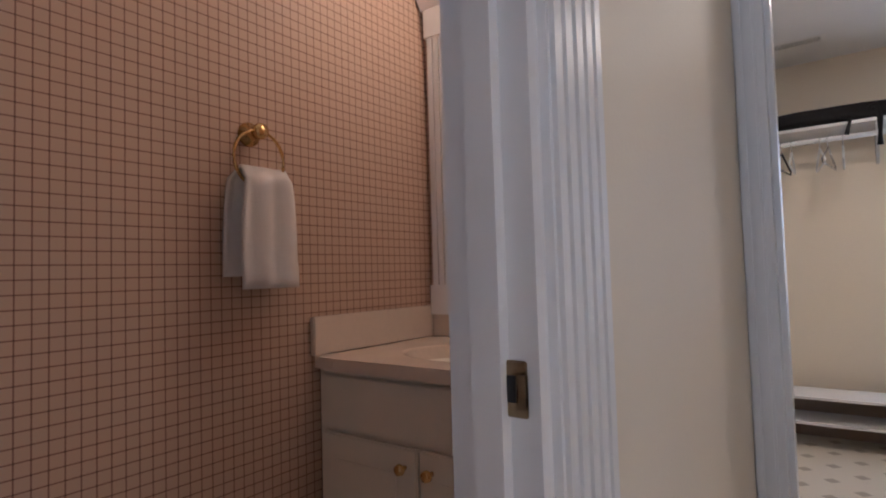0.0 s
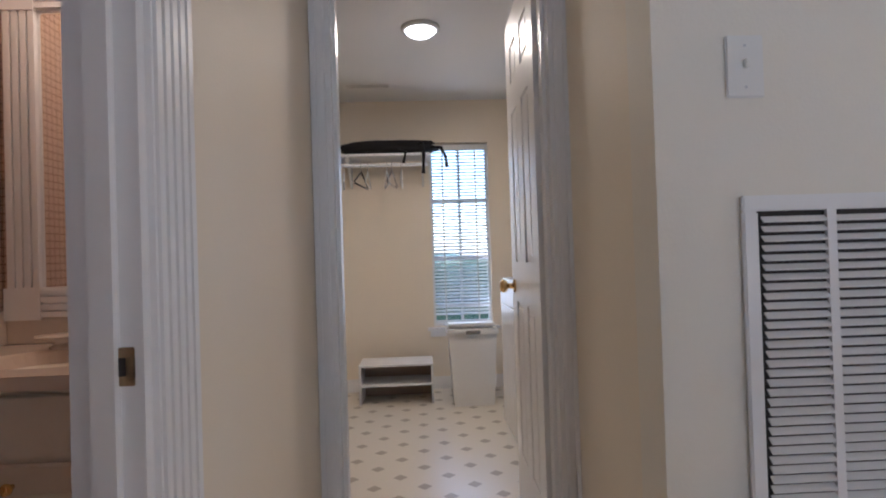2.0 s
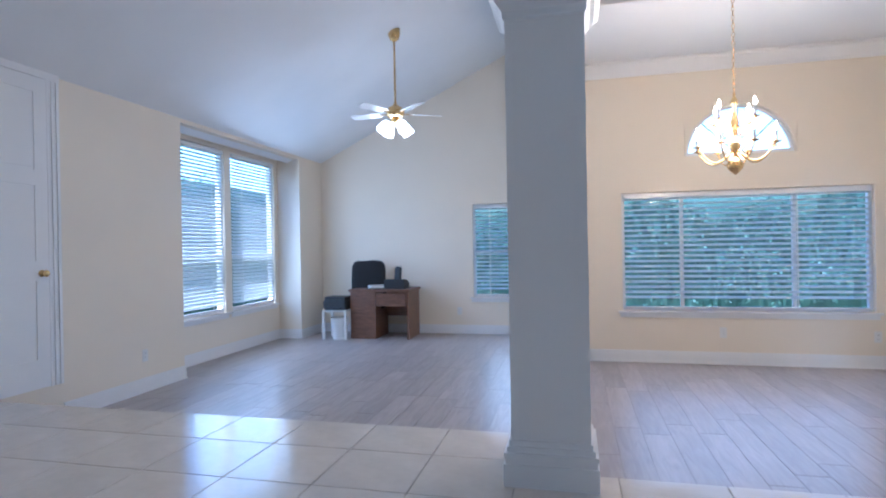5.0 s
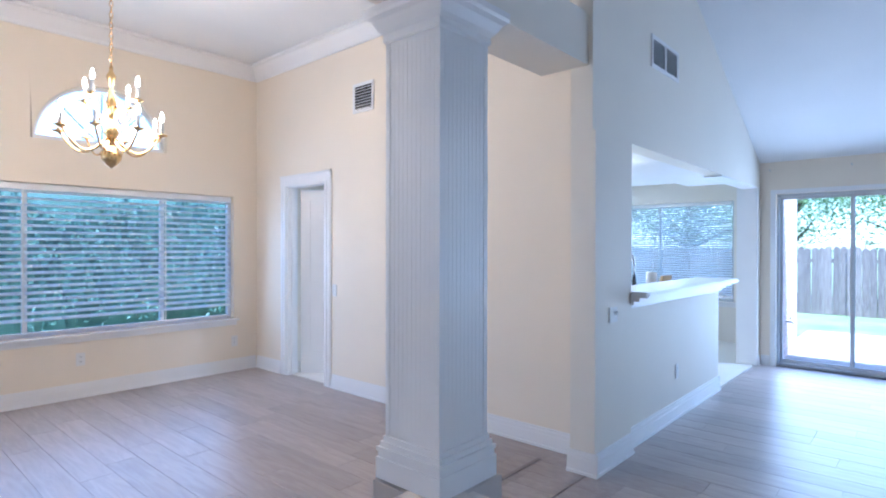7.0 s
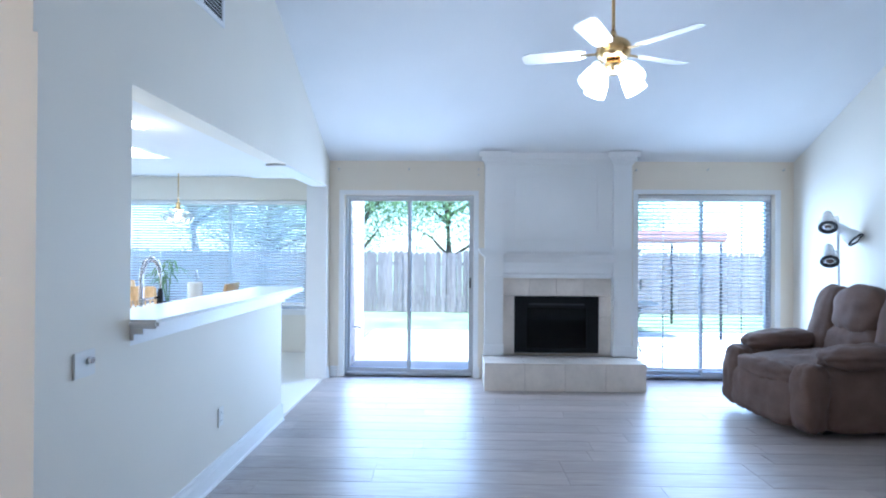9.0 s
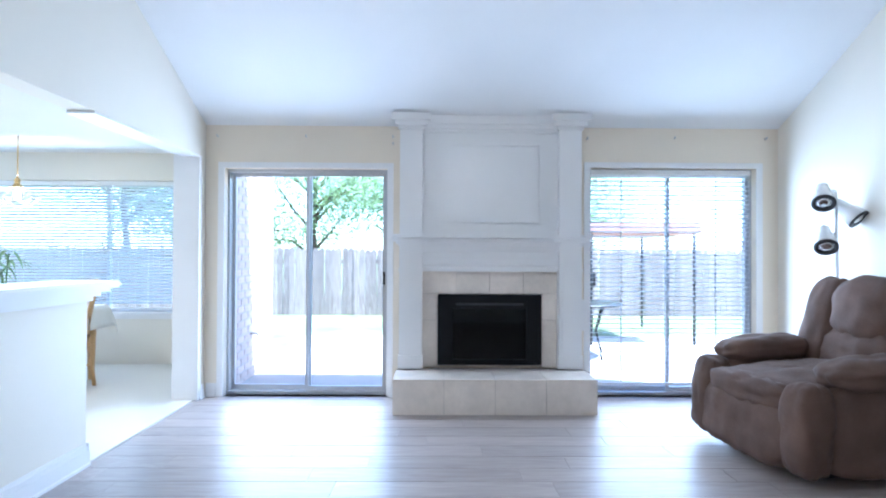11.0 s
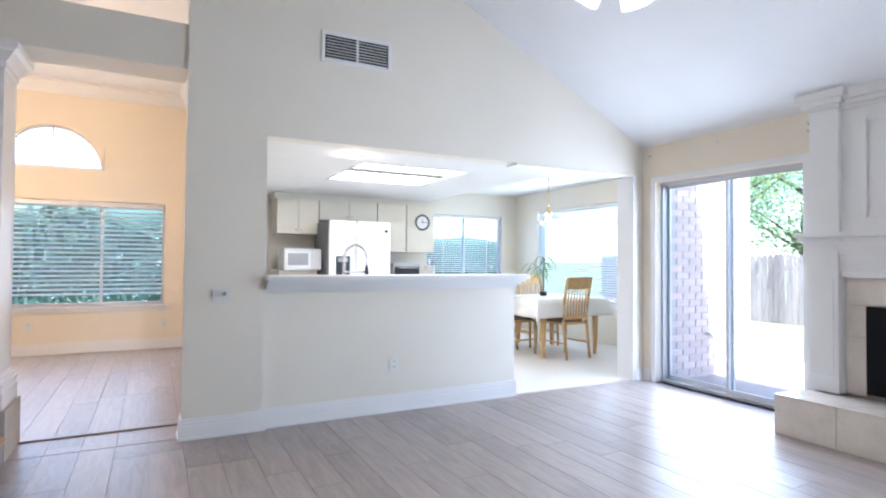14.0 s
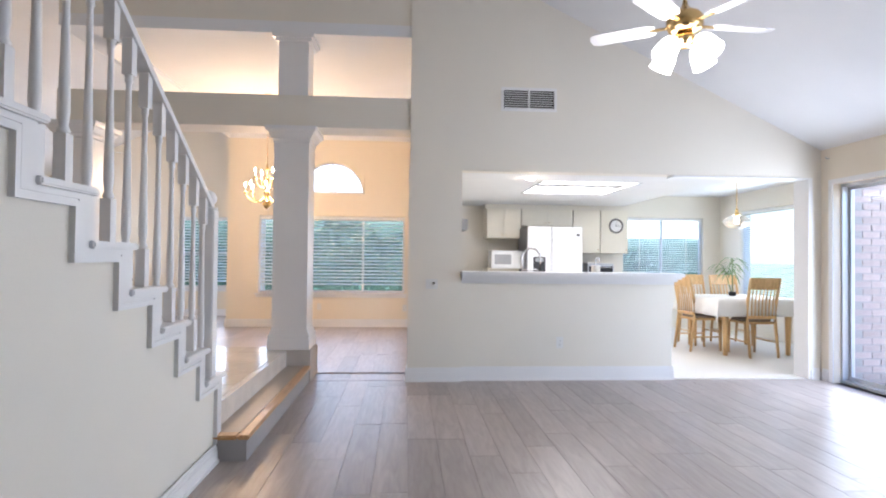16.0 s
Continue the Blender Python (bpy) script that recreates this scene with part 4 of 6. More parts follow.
bm.faces.new(ends[0]), bm.faces.new(ends[1][::-1])
part("handrail", bm, TRIM, stairs)
bm = box(XB - 0.043, NY - 0.043, ZS + RISE, XB + 0.043, NY + 0.043, 1.515, 0.006)
add_lathe(bm, [(0.05, 0), (0.05, 0.012), (0.03, 0.02), (0.026, 0.03), (0.042, 0.055), (0.044, 0.075), (0.032, 0.1), (0.012, 0.115), (0.002, 0.118)], 16, Matrix.Translation((XB, NY, 1.515)))
part("newel_post", bm, TRIM, stairs, "white newel post with a ball finial")

# ---- breakfast bar ----
bar = thing("bar_top", "white moulded breakfast bar top on the half wall", "counter", (0, 0, 0))
part("slab", box(3.69, 2.62, 1.07, 5.99, 3.02, 1.11, 0.012), TRIM, bar)
bm = bmesh.new()
for d, z0, z1 in ((0.10, 1.045, 1.069), (0.06, 1.02, 1.045), (0.025, 0.99, 1.02)):
    add_box(bm, 3.703, 2.79 - d, z0, 5.92 + d * 0.6, 2.785, z1)
    add_box(bm, 5.922, 2.79, z0, 5.92 + d * 0.6, 2.95, z1)
part("moulding", bm, TRIM, bar)

# ---- fireplace ----
fp = thing("fireplace", "white panelled fireplace with marble surround and black insert", "fireplace", (7.60, 0.22, 0))
hy = 0.82
part("hearth_core", box(-0.60, -hy + 0.012, 0, -0.005, hy - 0.012, 0.262), MORTAR, fp)
hw = (2 * hy - 0.0) / 4
for k in range(4):
    y = -hy + k * hw
    part("hearth_tile", box(-0.615, y + 0.0015, 0, -0.601, y + hw - 0.0015, 0.265, 0.002), MARBLE, fp)
    part("hearth_tile", box(-0.618, y + 0.0015, 0.266, -0.26, y + hw - 0.0015, 0.283, 0.002), MARBLE, fp)
for s in (-1, 1):
    part("hearth_tile", box(-0.60, s * hy - s * 0.0125, 0, -0.005, s * hy, 0.265, 0.002), MARBLE, fp)
part("chimney_side", box(-0.14, -0.80, 0.283, -0.005, -0.60, 2.62), TRIM, fp)
part("chimney_side", box(-0.14, 0.60, 0.283, -0.005, 0.80, 2.62), TRIM, fp)
part("chimney_breast", box(-0.139, -0.60, 1.13, -0.005, 0.60, 2.62), TRIM, fp)
part("firebox_lining", box(-0.07, -0.60, 0.284, -0.005, 0.60, 1.13), MARBLE, fp)
for (y0, y1, z0, z1) in [(-0.60, -0.465, 0.285, 0.70), (-0.60, -0.465, 0.702, 0.93), (0.465, 0.60, 0.285, 0.70), (0.465, 0.60, 0.702, 0.93)] + [(-0.60 + k * 0.3, -0.60 + (k + 1) * 0.3, 0.932, 1.13) for k in range(4)]:
    part("surround_tile", box(-0.10, y0 + 0.001, z0, -0.072, y1 - 0.001, z1, 0.002), MARBLE, fp)
bm = bmesh.new()
for b in ((-0.46, 0.302, -0.33, 0.925), (0.33, 0.302, 0.46, 0.925), (-0.33, 0.80, 0.33, 0.925), (-0.33, 0.302, 0.33, 0.35)):
    add_box(bm, -0.125, b[0], b[1], -0.09, b[2], b[3], 0.003)
ins = part("insert_frame", bm, mat("matt_black_steel", (0.008, 0.008, 0.009), 0.7, spec=0.15), fp, "black steel fireplace insert")
part("back_plate", box(-0.088, -0.34, 0.34, -0.080, 0.34, 0.81), SOOT, ins)
part("glass_door", box(-0.105, -0.325, 0.352, -0.101, 0.325, 0.798), glass_mat("smoked_glass", (0.22, 0.22, 0.22), 0.02), ins)
bm = bmesh.new()
for k in range(9):
    y = -0.24 + k * 0.06
    add_tube(bm, [(-0.095, y, 0.36), (-0.095, y, 0.40)], 0.004, 6)
add_tube(bm, [(-0.095, -0.26, 0.40), (-0.095, 0.26, 0.40)], 0.006, 6)
part("grate", bm, BLACK, ins)
part("vent_bar", box(-0.128, -0.30, 0.83, -0.125, 0.30, 0.85, 0.001), BLACKPL, ins)
# mantel: pilasters, frieze, shelf
for s in (-1, 1):
    y0, y1 = sorted((s * 0.60, s * 0.80))
    bm = bmesh.new()
    add_box(bm, -0.20, y0, 0.285, -0.141, y1, 1.35)
    add_box(bm, -0.21, y0 - 0.008, 0.285, -0.141, y1 + 0.008, 0.40)
    add_box(bm, -0.208, y0 + 0.03, 0.45, -0.20, y1 - 0.03, 1.12)
    add_box(bm, -0.21, y0 - 0.006, 1.13, -0.141, y1 + 0.006, 1.16)
    part("pilaster", bm, TRIM, fp)
    bm = bmesh.new()
    for e, z0, z1 in ((0.01, 1.35, 1.37), (0.03, 1.37, 1.39), (0.055, 1.39, 1.42)):
        add_box(bm, -0.20 - e, y0 - e, z0, -0.141, y1 + e, z1)
    part("pilaster_cap", bm, TRIM, fp)
    part("upper_pilaster", box(-0.185, y0, 1.456, -0.141, y1, 2.38), TRIM, fp)
    bm = bmesh.new()
    for e, z0, z1 in ((0.015, 2.38, 2.41), (0.04, 2.41, 2.45), (0.07, 2.45, 2.51)):
        add_box(bm, -0.185 - e, y0 - e, z0, -0.141, y1 + e, z1)
    part("upper_cap", bm, TRIM, fp)
bm = prism([(-0.141, 1.131), (-0.165, 1.131), (-0.165, 1.17), (-0.175, 1.19), (-0.18, 1.24), (-0.19, 1.30), (-0.215, 1.35), (-0.24, 1.385), (-0.25, 1.42), (-0.141, 1.42)], 1, -0.599, 0.599)
part("frieze", bm, TRIM, fp, "white coved frieze")
part("mantel_shelf", box(-0.29, -0.87, 1.421, -0.141, 0.87, 1.455, 0.008), TRIM, fp)
bm = bmesh.new()
for (y0, z0, y1, z1) in ((-0.47, 1.56, -0.43, 2.28), (0.43, 1.56, 0.47, 2.28), (-0.43, 1.56, 0.43, 1.60), (-0.43, 2.24, 0.43, 2.28)):
    add_box(bm, -0.158, y0, z0, -0.141, y1, z1, 0.006)
part("panel_moulding", bm, TRIM, fp)
bm = bmesh.new()
for e, z0, z1 in ((0.012, 2.36, 2.39), (0.03, 2.39, 2.43), (0.055, 2.43, 2.52)):
    add_box(bm, -0.141 - e, -0.598, z0, -0.141, 0.598, z1)
part("crown", bm, TRIM, fp)
part("switch_box", box(-0.012, -0.90, 0.60, -0.001, -0.815, 0.88, 0.004), TRIM, thing("wall_panel", "white flat access panel on the wall by the hearth", "panel", (7.548, 0.22, 0)))

# ---- family room: recliner ----
rc = thing("recliner", "brown suede recliner armchair with overstuffed arms", "armchair", (6.12, -1.79, 0), 0)
R = pose(0, 0, 0, 0, 0, 8) @ Matrix.Scale(1.05, 4)


def soft(name, cx, cy, cz, rx, ry, rz, parent, power=3.2, tilt=0, seed=1, rough=0.06, label="", fold=0.006):
    """A stuffed cushion with soft dents and a few creases."""
    bm = blob(rx, ry, rz, power, 44, rough, seed)
    bm.normal_update()
    for v in bm.verts:
        c = v.co
        crease = abs(noise.noise(Vector((c.x * 9, c.y * 9, c.z * 4 + seed)))) + 0.5 * abs(noise.noise(Vector((c.x * 22, c.y * 22 + seed, c.z * 9))))
        v.co = c + v.normal * fold * (min(crease, 0.55) - 0.3) * 3
    bm.transform(R @ pose(cx, cy, cz, tilt, 0, 0))
    return part(name, bm, SUEDE, parent, label)


# local: +y is the way the chair faces, before the turn
part("base", box(-0.34, -0.38, 0.0, 0.34, 0.30, 0.06, 0.02, R), BLACKPL, rc, "black base")
soft("body", 0, -0.04, 0.26, 0.42, 0.43, 0.21, rc, 5, 0, 2, 0.03)
soft("seat_cushion", 0, 0.12, 0.45, 0.32, 0.44, 0.10, rc, 3.4, -3, 3, 0.08, fold=0.010)
soft("seat_roll", 0, 0.49, 0.43, 0.33, 0.085, 0.085, rc, 3.0, 0, 21, 0.10, fold=0.012)
soft("footrest", 0, 0.49, 0.235, 0.36, 0.095, 0.185, rc, 4.2, 6, 4, 0.08, fold=0.012)
for s in (-1, 1):
    soft("side_panel", s * 0.415, -0.03, 0.30, 0.085, 0.42, 0.255, rc, 6, 0, 5 + s, 0.03, fold=0.003)
    soft("front_bolster", s * 0.40, 0.46, 0.30, 0.10, 0.11, 0.245, rc, 3.6, 3, 25 + s, 0.08, fold=0.009)
    soft("arm_pad", s * 0.415, 0.06, 0.595, 0.135, 0.32, 0.085, rc, 2.8, -3, 8 + s, 0.09, "pillow-top arm pad", 0.008)
soft("backrest", 0, -0.40, 0.66, 0.40, 0.14, 0.40, rc, 4, 14, 11, 0.05)
soft("head_cushion", 0, -0.35, 0.885, 0.235, 0.135, 0.215, rc, 2.5, 14, 12, 0.10, fold=0.007)
soft("lumbar_cushion", 0, -0.29, 0.60, 0.26, 0.10, 0.17, rc, 3.2, 12, 13, 0.10, fold=0.014)
for s in (-1, 1):
    soft("back_wing", s * 0.325, -0.37, 0.73, 0.125, 0.15, 0.345, rc, 3.4, 14, 15 + s, 0.06, fold=0.008)

# ---- family room: spot floor lamp ----
fl = thing("floor_lamp", "white floor lamp with three adjustable spot heads", "lamp", (6.60, -2.265, 0))
part("base", lathe([(0.11, 0), (0.11, 0.015), (0.03, 0.025), (0.012, 0.04)], 20), WHITE, fl)
part("pole", tube([(0, 0, 0.02), (0, 0.03, 1.75)], 0.0125, 10), WHITE, fl)
for z, dy, lean in ((1.70, 0.125, 22), (1.585, -0.085, -26), (1.385, 0.115, 20)):
    py = 0.03 * z / 1.75
    m = pose(-0.05, py + dy, z, lean, 40, 0)
    head = part("spot_head", lathe([(0.018, 0.150), (0.034, 0.140), (0.045, 0.085), (0.048, 0.055), (0.066, 0.02), (0.074, -0.03), (0.074, -0.05), (0.068, -0.05), (0.04, 0.05)], 20, m, cap=False), WHITE, fl)
    part("spot_ring", lathe([(0.069, -0.040), (0.077, -0.046), (0.076, -0.062), (0.050, -0.056), (0.048, -0.045)], 20, m, cap=False), BLACKPL, head)
    part("spot_bulb", blob(0.046, 0.046, 0.018, 2, 12, 0, 0, m @ pose(0, 0, -0.045)), CHROME, head)
    part("head_knob", lathe([(0.012, 0), (0.012, 0.02), (0.004, 0.024)], 10, m @ pose(0, 0, 0.148)), BLACKPL, head)
    part("joint_arm", tube([(0, py, z + 0.06), (-0.03, py + dy * 0.75, z + 0.065)], 0.008, 8), WHITE, fl)


# ---- ceiling fans ----
def ceiling_fan(x, y, hub_z, ceil_z, turn):
    f = thing("ceiling_fan", "brass ceiling fan with white blades and four lit glass shades", "ceiling fan", (x, y, hub_z), turn, "ceiling fans")
    part("canopy", lathe([(0.02, -0.11), (0.05, -0.09), (0.07, -0.03), (0.072, 0.05)], 20, Matrix.Translation((0, 0, ceil_z - hub_z))), BRASS, f)
    part("downrod", tube([(0, 0, 0.02), (0, 0, ceil_z - hub_z - 0.08)], 0.011, 10), BRASS, f)
    part("motor", lathe([(0.05, -0.10), (0.09, -0.09), (0.105, -0.06), (0.105, -0.01), (0.085, 0.015), (0.05, 0.035), (0.02, 0.06), (0.014, 0.09)], 24), BRASS, f, "brass motor housing")
    for k in range(5):
        m = pose(0, 0, -0.05, 0, 0, 72 * k)
        bm = bmesh.new()
        pts = [(0.17, -0.045), (0.22, -0.06), (0.52, -0.068), (0.555, -0.05), (0.565, 0), (0.555, 0.05), (0.52, 0.068), (0.22, 0.06), (0.17, 0.045)]
        add_prism(bm, pts, 2, -0.003, 0.003)
        for v in bm.verts:
            v.co = m @ (Matrix.Rotation(radians(11), 4, "X") @ v.co)
        b = part("blade", bm, WHITE, f)
        part("blade_iron", box(0.09, -0.018, -0.006, 0.20, 0.018, -0.001, 0.002, m), BRASS, b)
    part("light_kit", lathe([(0.02, -0.19), (0.05, -0.18), (0.06, -0.14), (0.045, -0.105)], 20), BRASS, f)
    for k in range(4):
        a = math.radians(90 * k + 20)
        m = pose(0.10 * math.cos(a), 0.10 * math.sin(a), -0.16, 0, 0, 90 * k + 20) @ pose(0, 0, 0, 0, 142, 0)
        part("arm", tube([(0.03 * math.cos(a), 0.03 * math.sin(a), -0.15), (0.10 * math.cos(a), 0.10 * math.sin(a), -0.16)], 0.008, 8), BRASS, f)
        part("glass_shade", lathe([(0.026, 0.0), (0.042, 0.015), (0.058, 0.05), (0.064, 0.09), (0.070, 0.14), (0.066, 0.137), (0.024, 0.02)], 18, m, cap=False), SHADE, f, "lit white tulip glass shade")
    return f


ceiling_fan(4.8, 0.37, 2.71, 3.72, 4)
ceiling_fan(-2.03, 6.47, 3.00, 3.90, 30)


# ---- dining chandelier ----
ch = thing("chandelier", "brass candle chandelier with lit bulbs hanging on a chain", "chandelier", (1.19, 5.0, 1.90))
part("canopy", lathe([(0.015, -0.06), (0.05, -0.04), (0.065, 0.0)], 20, Matrix.Translation((0, 0, 1.60))), BRASS, ch)
bm = bmesh.new()
for k in range(28):
    z = 0.62 + k * 0.033
    a = 90 * (k % 2)
    m = pose(0, 0, z, 90, 0, a)
    add_tube(bm, [m @ Vector((0.010 * math.cos(t * math.pi / 4), 0.020 * math.sin(t * math.pi / 4), 0)) for t in range(8)], 0.0028, 5, True)
part("chain", bm, BRASS, ch)
part("stem", lathe([(0.004, -0.0), (0.03, 0.02), (0.055, 0.05), (0.06, 0.08), (0.035, 0.12), (0.018, 0.15), (0.03, 0.19), (0.045, 0.22), (0.03, 0.26), (0.014, 0.30), (0.02, 0.36), (0.034, 0.40), (0.02, 0.45), (0.01, 0.50), (0.02, 0.54), (0.028, 0.57), (0.012, 0.60), (0.006, 0.63)], 20), BRASS, ch, "turned brass stem")
for ring, (n, rr, zz) in enumerate(((8, 0.285, 0.20), (4, 0.17, 0.40))):
    for k in range(n):
        a = 2 * math.pi * (k + 0.3 * ring) / n + 0.2
        c, s = math.cos(a), math.sin(a)
        pts = []
        for t in range(11):
            u = t / 10
            r = 0.03 + (rr - 0.03) * u
            z = zz - 0.02 - 0.11 * math.sin(math.pi * u * 0.95) + 0.05 * u
            pts.append((r * c, r * s, z))
        arm = part("arm", tube(pts, 0.007, 7), BRASS, ch)
        x, y, z = pts[-1]
        m = Matrix.Translation((x, y, z))
        part("drip_pan", lathe([(0.006, -0.01), (0.03, 0.0), (0.038, 0.008), (0.012, 0.006), (0.012, 0.02)], 14, m), BRASS, arm)
        part("candle", lathe([(0.011, 0.02), (0.011, 0.09)], 10, m), WHITE, arm)
        part("flame_bulb", lathe([(0.007, 0.09), (0.0125, 0.11), (0.010, 0.13), (0.004, 0.148), (0.001, 0.155)], 10, m), BULB, arm)

# ---- breakfast nook ----
pl = thing("pendant_lamp", "brass pendant lamp with a clear fluted glass bowl", "lamp", (7.75, 4.60, 1.71))
part("canopy", lathe([(0.012, -0.04), (0.045, -0.025), (0.055, 0.0)], 18, Matrix.Translation((0, 0, 0.718))), BRASS, pl)
part("rod", tube([(0, 0, 0.22), (0, 0, 0.69)], 0.006, 8), BRASS, pl)
part("cap", lathe([(0.05, 0.17), (0.035, 0.19), (0.02, 0.22), (0.028, 0.24), (0.012, 0.27)], 18), BRASS, pl)
bm = bmesh.new()
n = 32
rings = []
for r, z in [(0.045, 0.175), (0.10, 0.16), (0.155, 0.125), (0.175, 0.085), (0.15, 0.04), (0.09, 0.0), (0.03, -0.012)]:
    rings.append([bm.verts.new((r * (1 + 0.03 * (-1) ** k) * math.cos(2 * math.pi * k / n), r * (1 + 0.03 * (-1) ** k) * math.sin(2 * math.pi * k / n), z)) for k in range(n)])
for a, b in zip(rings, rings[1:]):
    for k in range(n):
        bm.faces.new((a[k], a[(k + 1) % n], b[(k + 1) % n], b[k]))
part("glass_bowl", bm, FLUTED, pl, "clear fluted glass bowl").visible_shadow = False
part("bulb", blob(0.03, 0.03, 0.045, 2, 12, 0, 0, Matrix.Translation((0, 0, 0.10))), BULB, pl)

TX, TY = 7.76, 4.62
tb = thing("dining_table", "oak breakfast table with tapered legs", "table", (TX, TY, 0.003))
part("tabletop", box(-0.56, -0.52, 0.715, 0.56, 0.52, 0.745, 0.01), OAK, tb)
part("apron", box(-0.42, -0.44, 0.63, 0.42, 0.44, 0.714), OAK, tb)
for sx in (-1, 1):
    for sy in (-1, 1):
        bm = bmesh.new()
        x, y = sx * 0.43, sy * 0.45
        add_lathe(bm, [(0.028, 0), (0.032, 0.2), (0.042, 0.5), (0.052, 0.714)], 8, Matrix.Translation((x, y, 0)))
        part("leg", bm, OAK, tb)
tc = thing("tablecloth", "white linen tablecloth draped over the table", "tablecloth", (TX, TY, 0.75))
bm = bmesh.new()
nx, ny = 44, 34
ex, ey = 0.80, 0.76
grid = []
for j in range(ny + 1):
    row = []
    for i in range(nx + 1):
        u, v = (2 * i / nx - 1) * ex, (2 * j / ny - 1) * ey
        ox, oy = max(0, abs(u) - 0.57), max(0, abs(v) - 0.53)
        drop = math.hypot(ox, oy) if ox and oy else ox + oy
        fold = 0.018 * math.sin(9 * (u if oy > ox else v) + 2 * u) * min(1, drop * 6)
        x = math.copysign(min(abs(u), 0.57) + 0.012 * min(1, drop * 20) + 0.16 * ox + abs(fold) * (ox > 0), u)
        y = math.copysign(min(abs(v), 0.53) + 0.012 * min(1, drop * 20) + 0.16 * oy + abs(fold) * (oy > 0), v)
        row.append(bm.verts.new((x, y, 0.002 - 0.97 * drop)))
    grid.append(row)
for j in range(ny):
    for i in range(nx):
        bm.faces.new((grid[j][i], grid[j][i + 1], grid[j + 1][i + 1], grid[j + 1][i])).smooth = True
part("cloth", bm, CLOTH, tc).modifiers.new("thickness", "SOLIDIFY").thickness = 0.003


def chair_build(at, turn):
    c = thing("dining_chair", "honey oak dining chair with a slatted back", "chair", at, turn, "chairs round the breakfast table")
    part("seat", box(-0.22, -0.21, 0.43, 0.22, 0.22, 0.46, 0.012), OAK, c)
    part("cushion", blob(0.20, 0.19, 0.03, 4, 20, 0.03, 4, Matrix.Translation((0, 0.0, 0.475))), mat("grey_brown_cushion", (0.24, 0.19, 0.15), 0.9, bump=0.3), c, "dark padded seat cushion")
    for s in (-1, 1):
        part("leg", tube([(s * 0.19, 0.19, 0), (s * 0.19, 0.185, 0.43)], [0.016, 0.022], 8), OAK, c)
        part("leg", tube([(s * 0.195, -0.26, 0), (s * 0.195, -0.20, 0.44), (s * 0.20, -0.215, 0.72), (s * 0.205, -0.28, 1.02)], [0.017, 0.022, 0.02, 0.017], 8), OAK, c)
        part("stretcher", tube([(s * 0.19, 0.185, 0.20), (s * 0.195, -0.232, 0.20)], 0.011, 7), OAK, c)
    bm = bmesh.new()
    for k in range(10):
        x0, x1 = -0.205 + 0.041 * k, -0.205 + 0.041 * (k + 1)
        bow = lambda x: -0.02 * (1 - (x / 0.205) ** 2)
        v = [bm.verts.new((x, y + bow(x), z)) for z, yy in ((0.88, -0.245), (1.03, -0.285)) for y in (yy - 0.009, yy + 0.009) for x in (x0, x1)]
        for q in ((0, 2, 3, 1), (4, 5, 7, 6), (0, 1, 5, 4), (2, 6, 7, 3), (0, 4, 6, 2), (1, 3, 7, 5)):
            bm.faces.new([v[i] for i in q])
    bmesh.ops.remove_doubles(bm, verts=bm.verts, dist=1e-4)
    part("top_rail", bm, OAK, c)
    part("lower_rail", box(-0.19, -0.222, 0.50, 0.19, -0.202, 0.54, 0.004), OAK, c)
    for k in range(7):
        x = -0.144 + 0.048 * k
        part("back_slat", tube([(x, -0.213, 0.54), (x * 1.02, -0.222, 0.72), (x * 1.05, -0.258 , 0.89)], 0.009, 6), OAK, c)
    return c


ch1 = chair_build((7.71, 4.22, 0.003), 3)
copy_thing(ch1, pose(7.26, 4.68, 0.003, 0, 0, -86))
copy_thing(ch1, pose(8.02, 5.14, 0.003, 0, 0, 178))
copy_thing(ch1, pose(7.52, 5.14, 0.003, 0, 0, 183))

pot = thing("potted_plant", "bamboo plant with drooping leaves in a small black pot", "plant", (7.76, 4.72, 0.753))
part("pot", lathe([(0.035, 0), (0.048, 0.005), (0.052, 0.05), (0.05, 0.06), (0.04, 0.058)], 8), BLACKPL, pot)
part("soil", lathe([(0.001, 0.05), (0.044, 0.052)], 10), POTSOIL, pot)
rng = random.Random(4)
bm_s, bm_l = bmesh.new(), bmesh.new()
def add_leaf(bm, p, d, length, width, droop):
    d = Vector(d).normalized()
    side = d.cross(Vector((0, 0, 1))).normalized() if abs(d.z) < 0.98 else Vector((1, 0, 0))
    prev = None
    for t in range(5):
        u = t / 4
        q = Vector(p) + d * length * u + Vector((0, 0, -droop * length * u * u))
        wd = width * math.sin(math.pi * (0.12 + 0.88 * u) * 0.98) if t < 4 else 0.0008
        pair = (bm.verts.new(q + side * wd), bm.verts.new(q - side * wd))
        if prev:
            bm.faces.new((prev[0], prev[1], pair[1], pair[0])).smooth = True
        prev = pair
for k in range(3):
    a = k * 2.1 + 0.5
    tip = Vector((0.08 * math.cos(a) - 0.05, 0.08 * math.sin(a), 0.34 + 0.09 * k))
    add_tube(bm_s, [(0.012 * math.cos(a), 0.012 * math.sin(a), 0.05), tip * 0.5 + Vector((0, 0, 0.03)), tip], 0.007, 7)
    for j in range(16):
        b = rng.uniform(0, 2 * math.pi)
        base = tip * rng.uniform(0.75, 1.02) + Vector((0, 0, 0.02))
        add_leaf(bm_l, base, (math.cos(b), math.sin(b), rng.uniform(0.2, 1.0)), rng.uniform(0.18, 0.34), 0.013, rng.uniform(0.5, 1.1))
part("stalk", bm_s, LEAF, pot, "green canes")
part("foliage", bm_l, LEAF, pot, "long narrow green leaves")


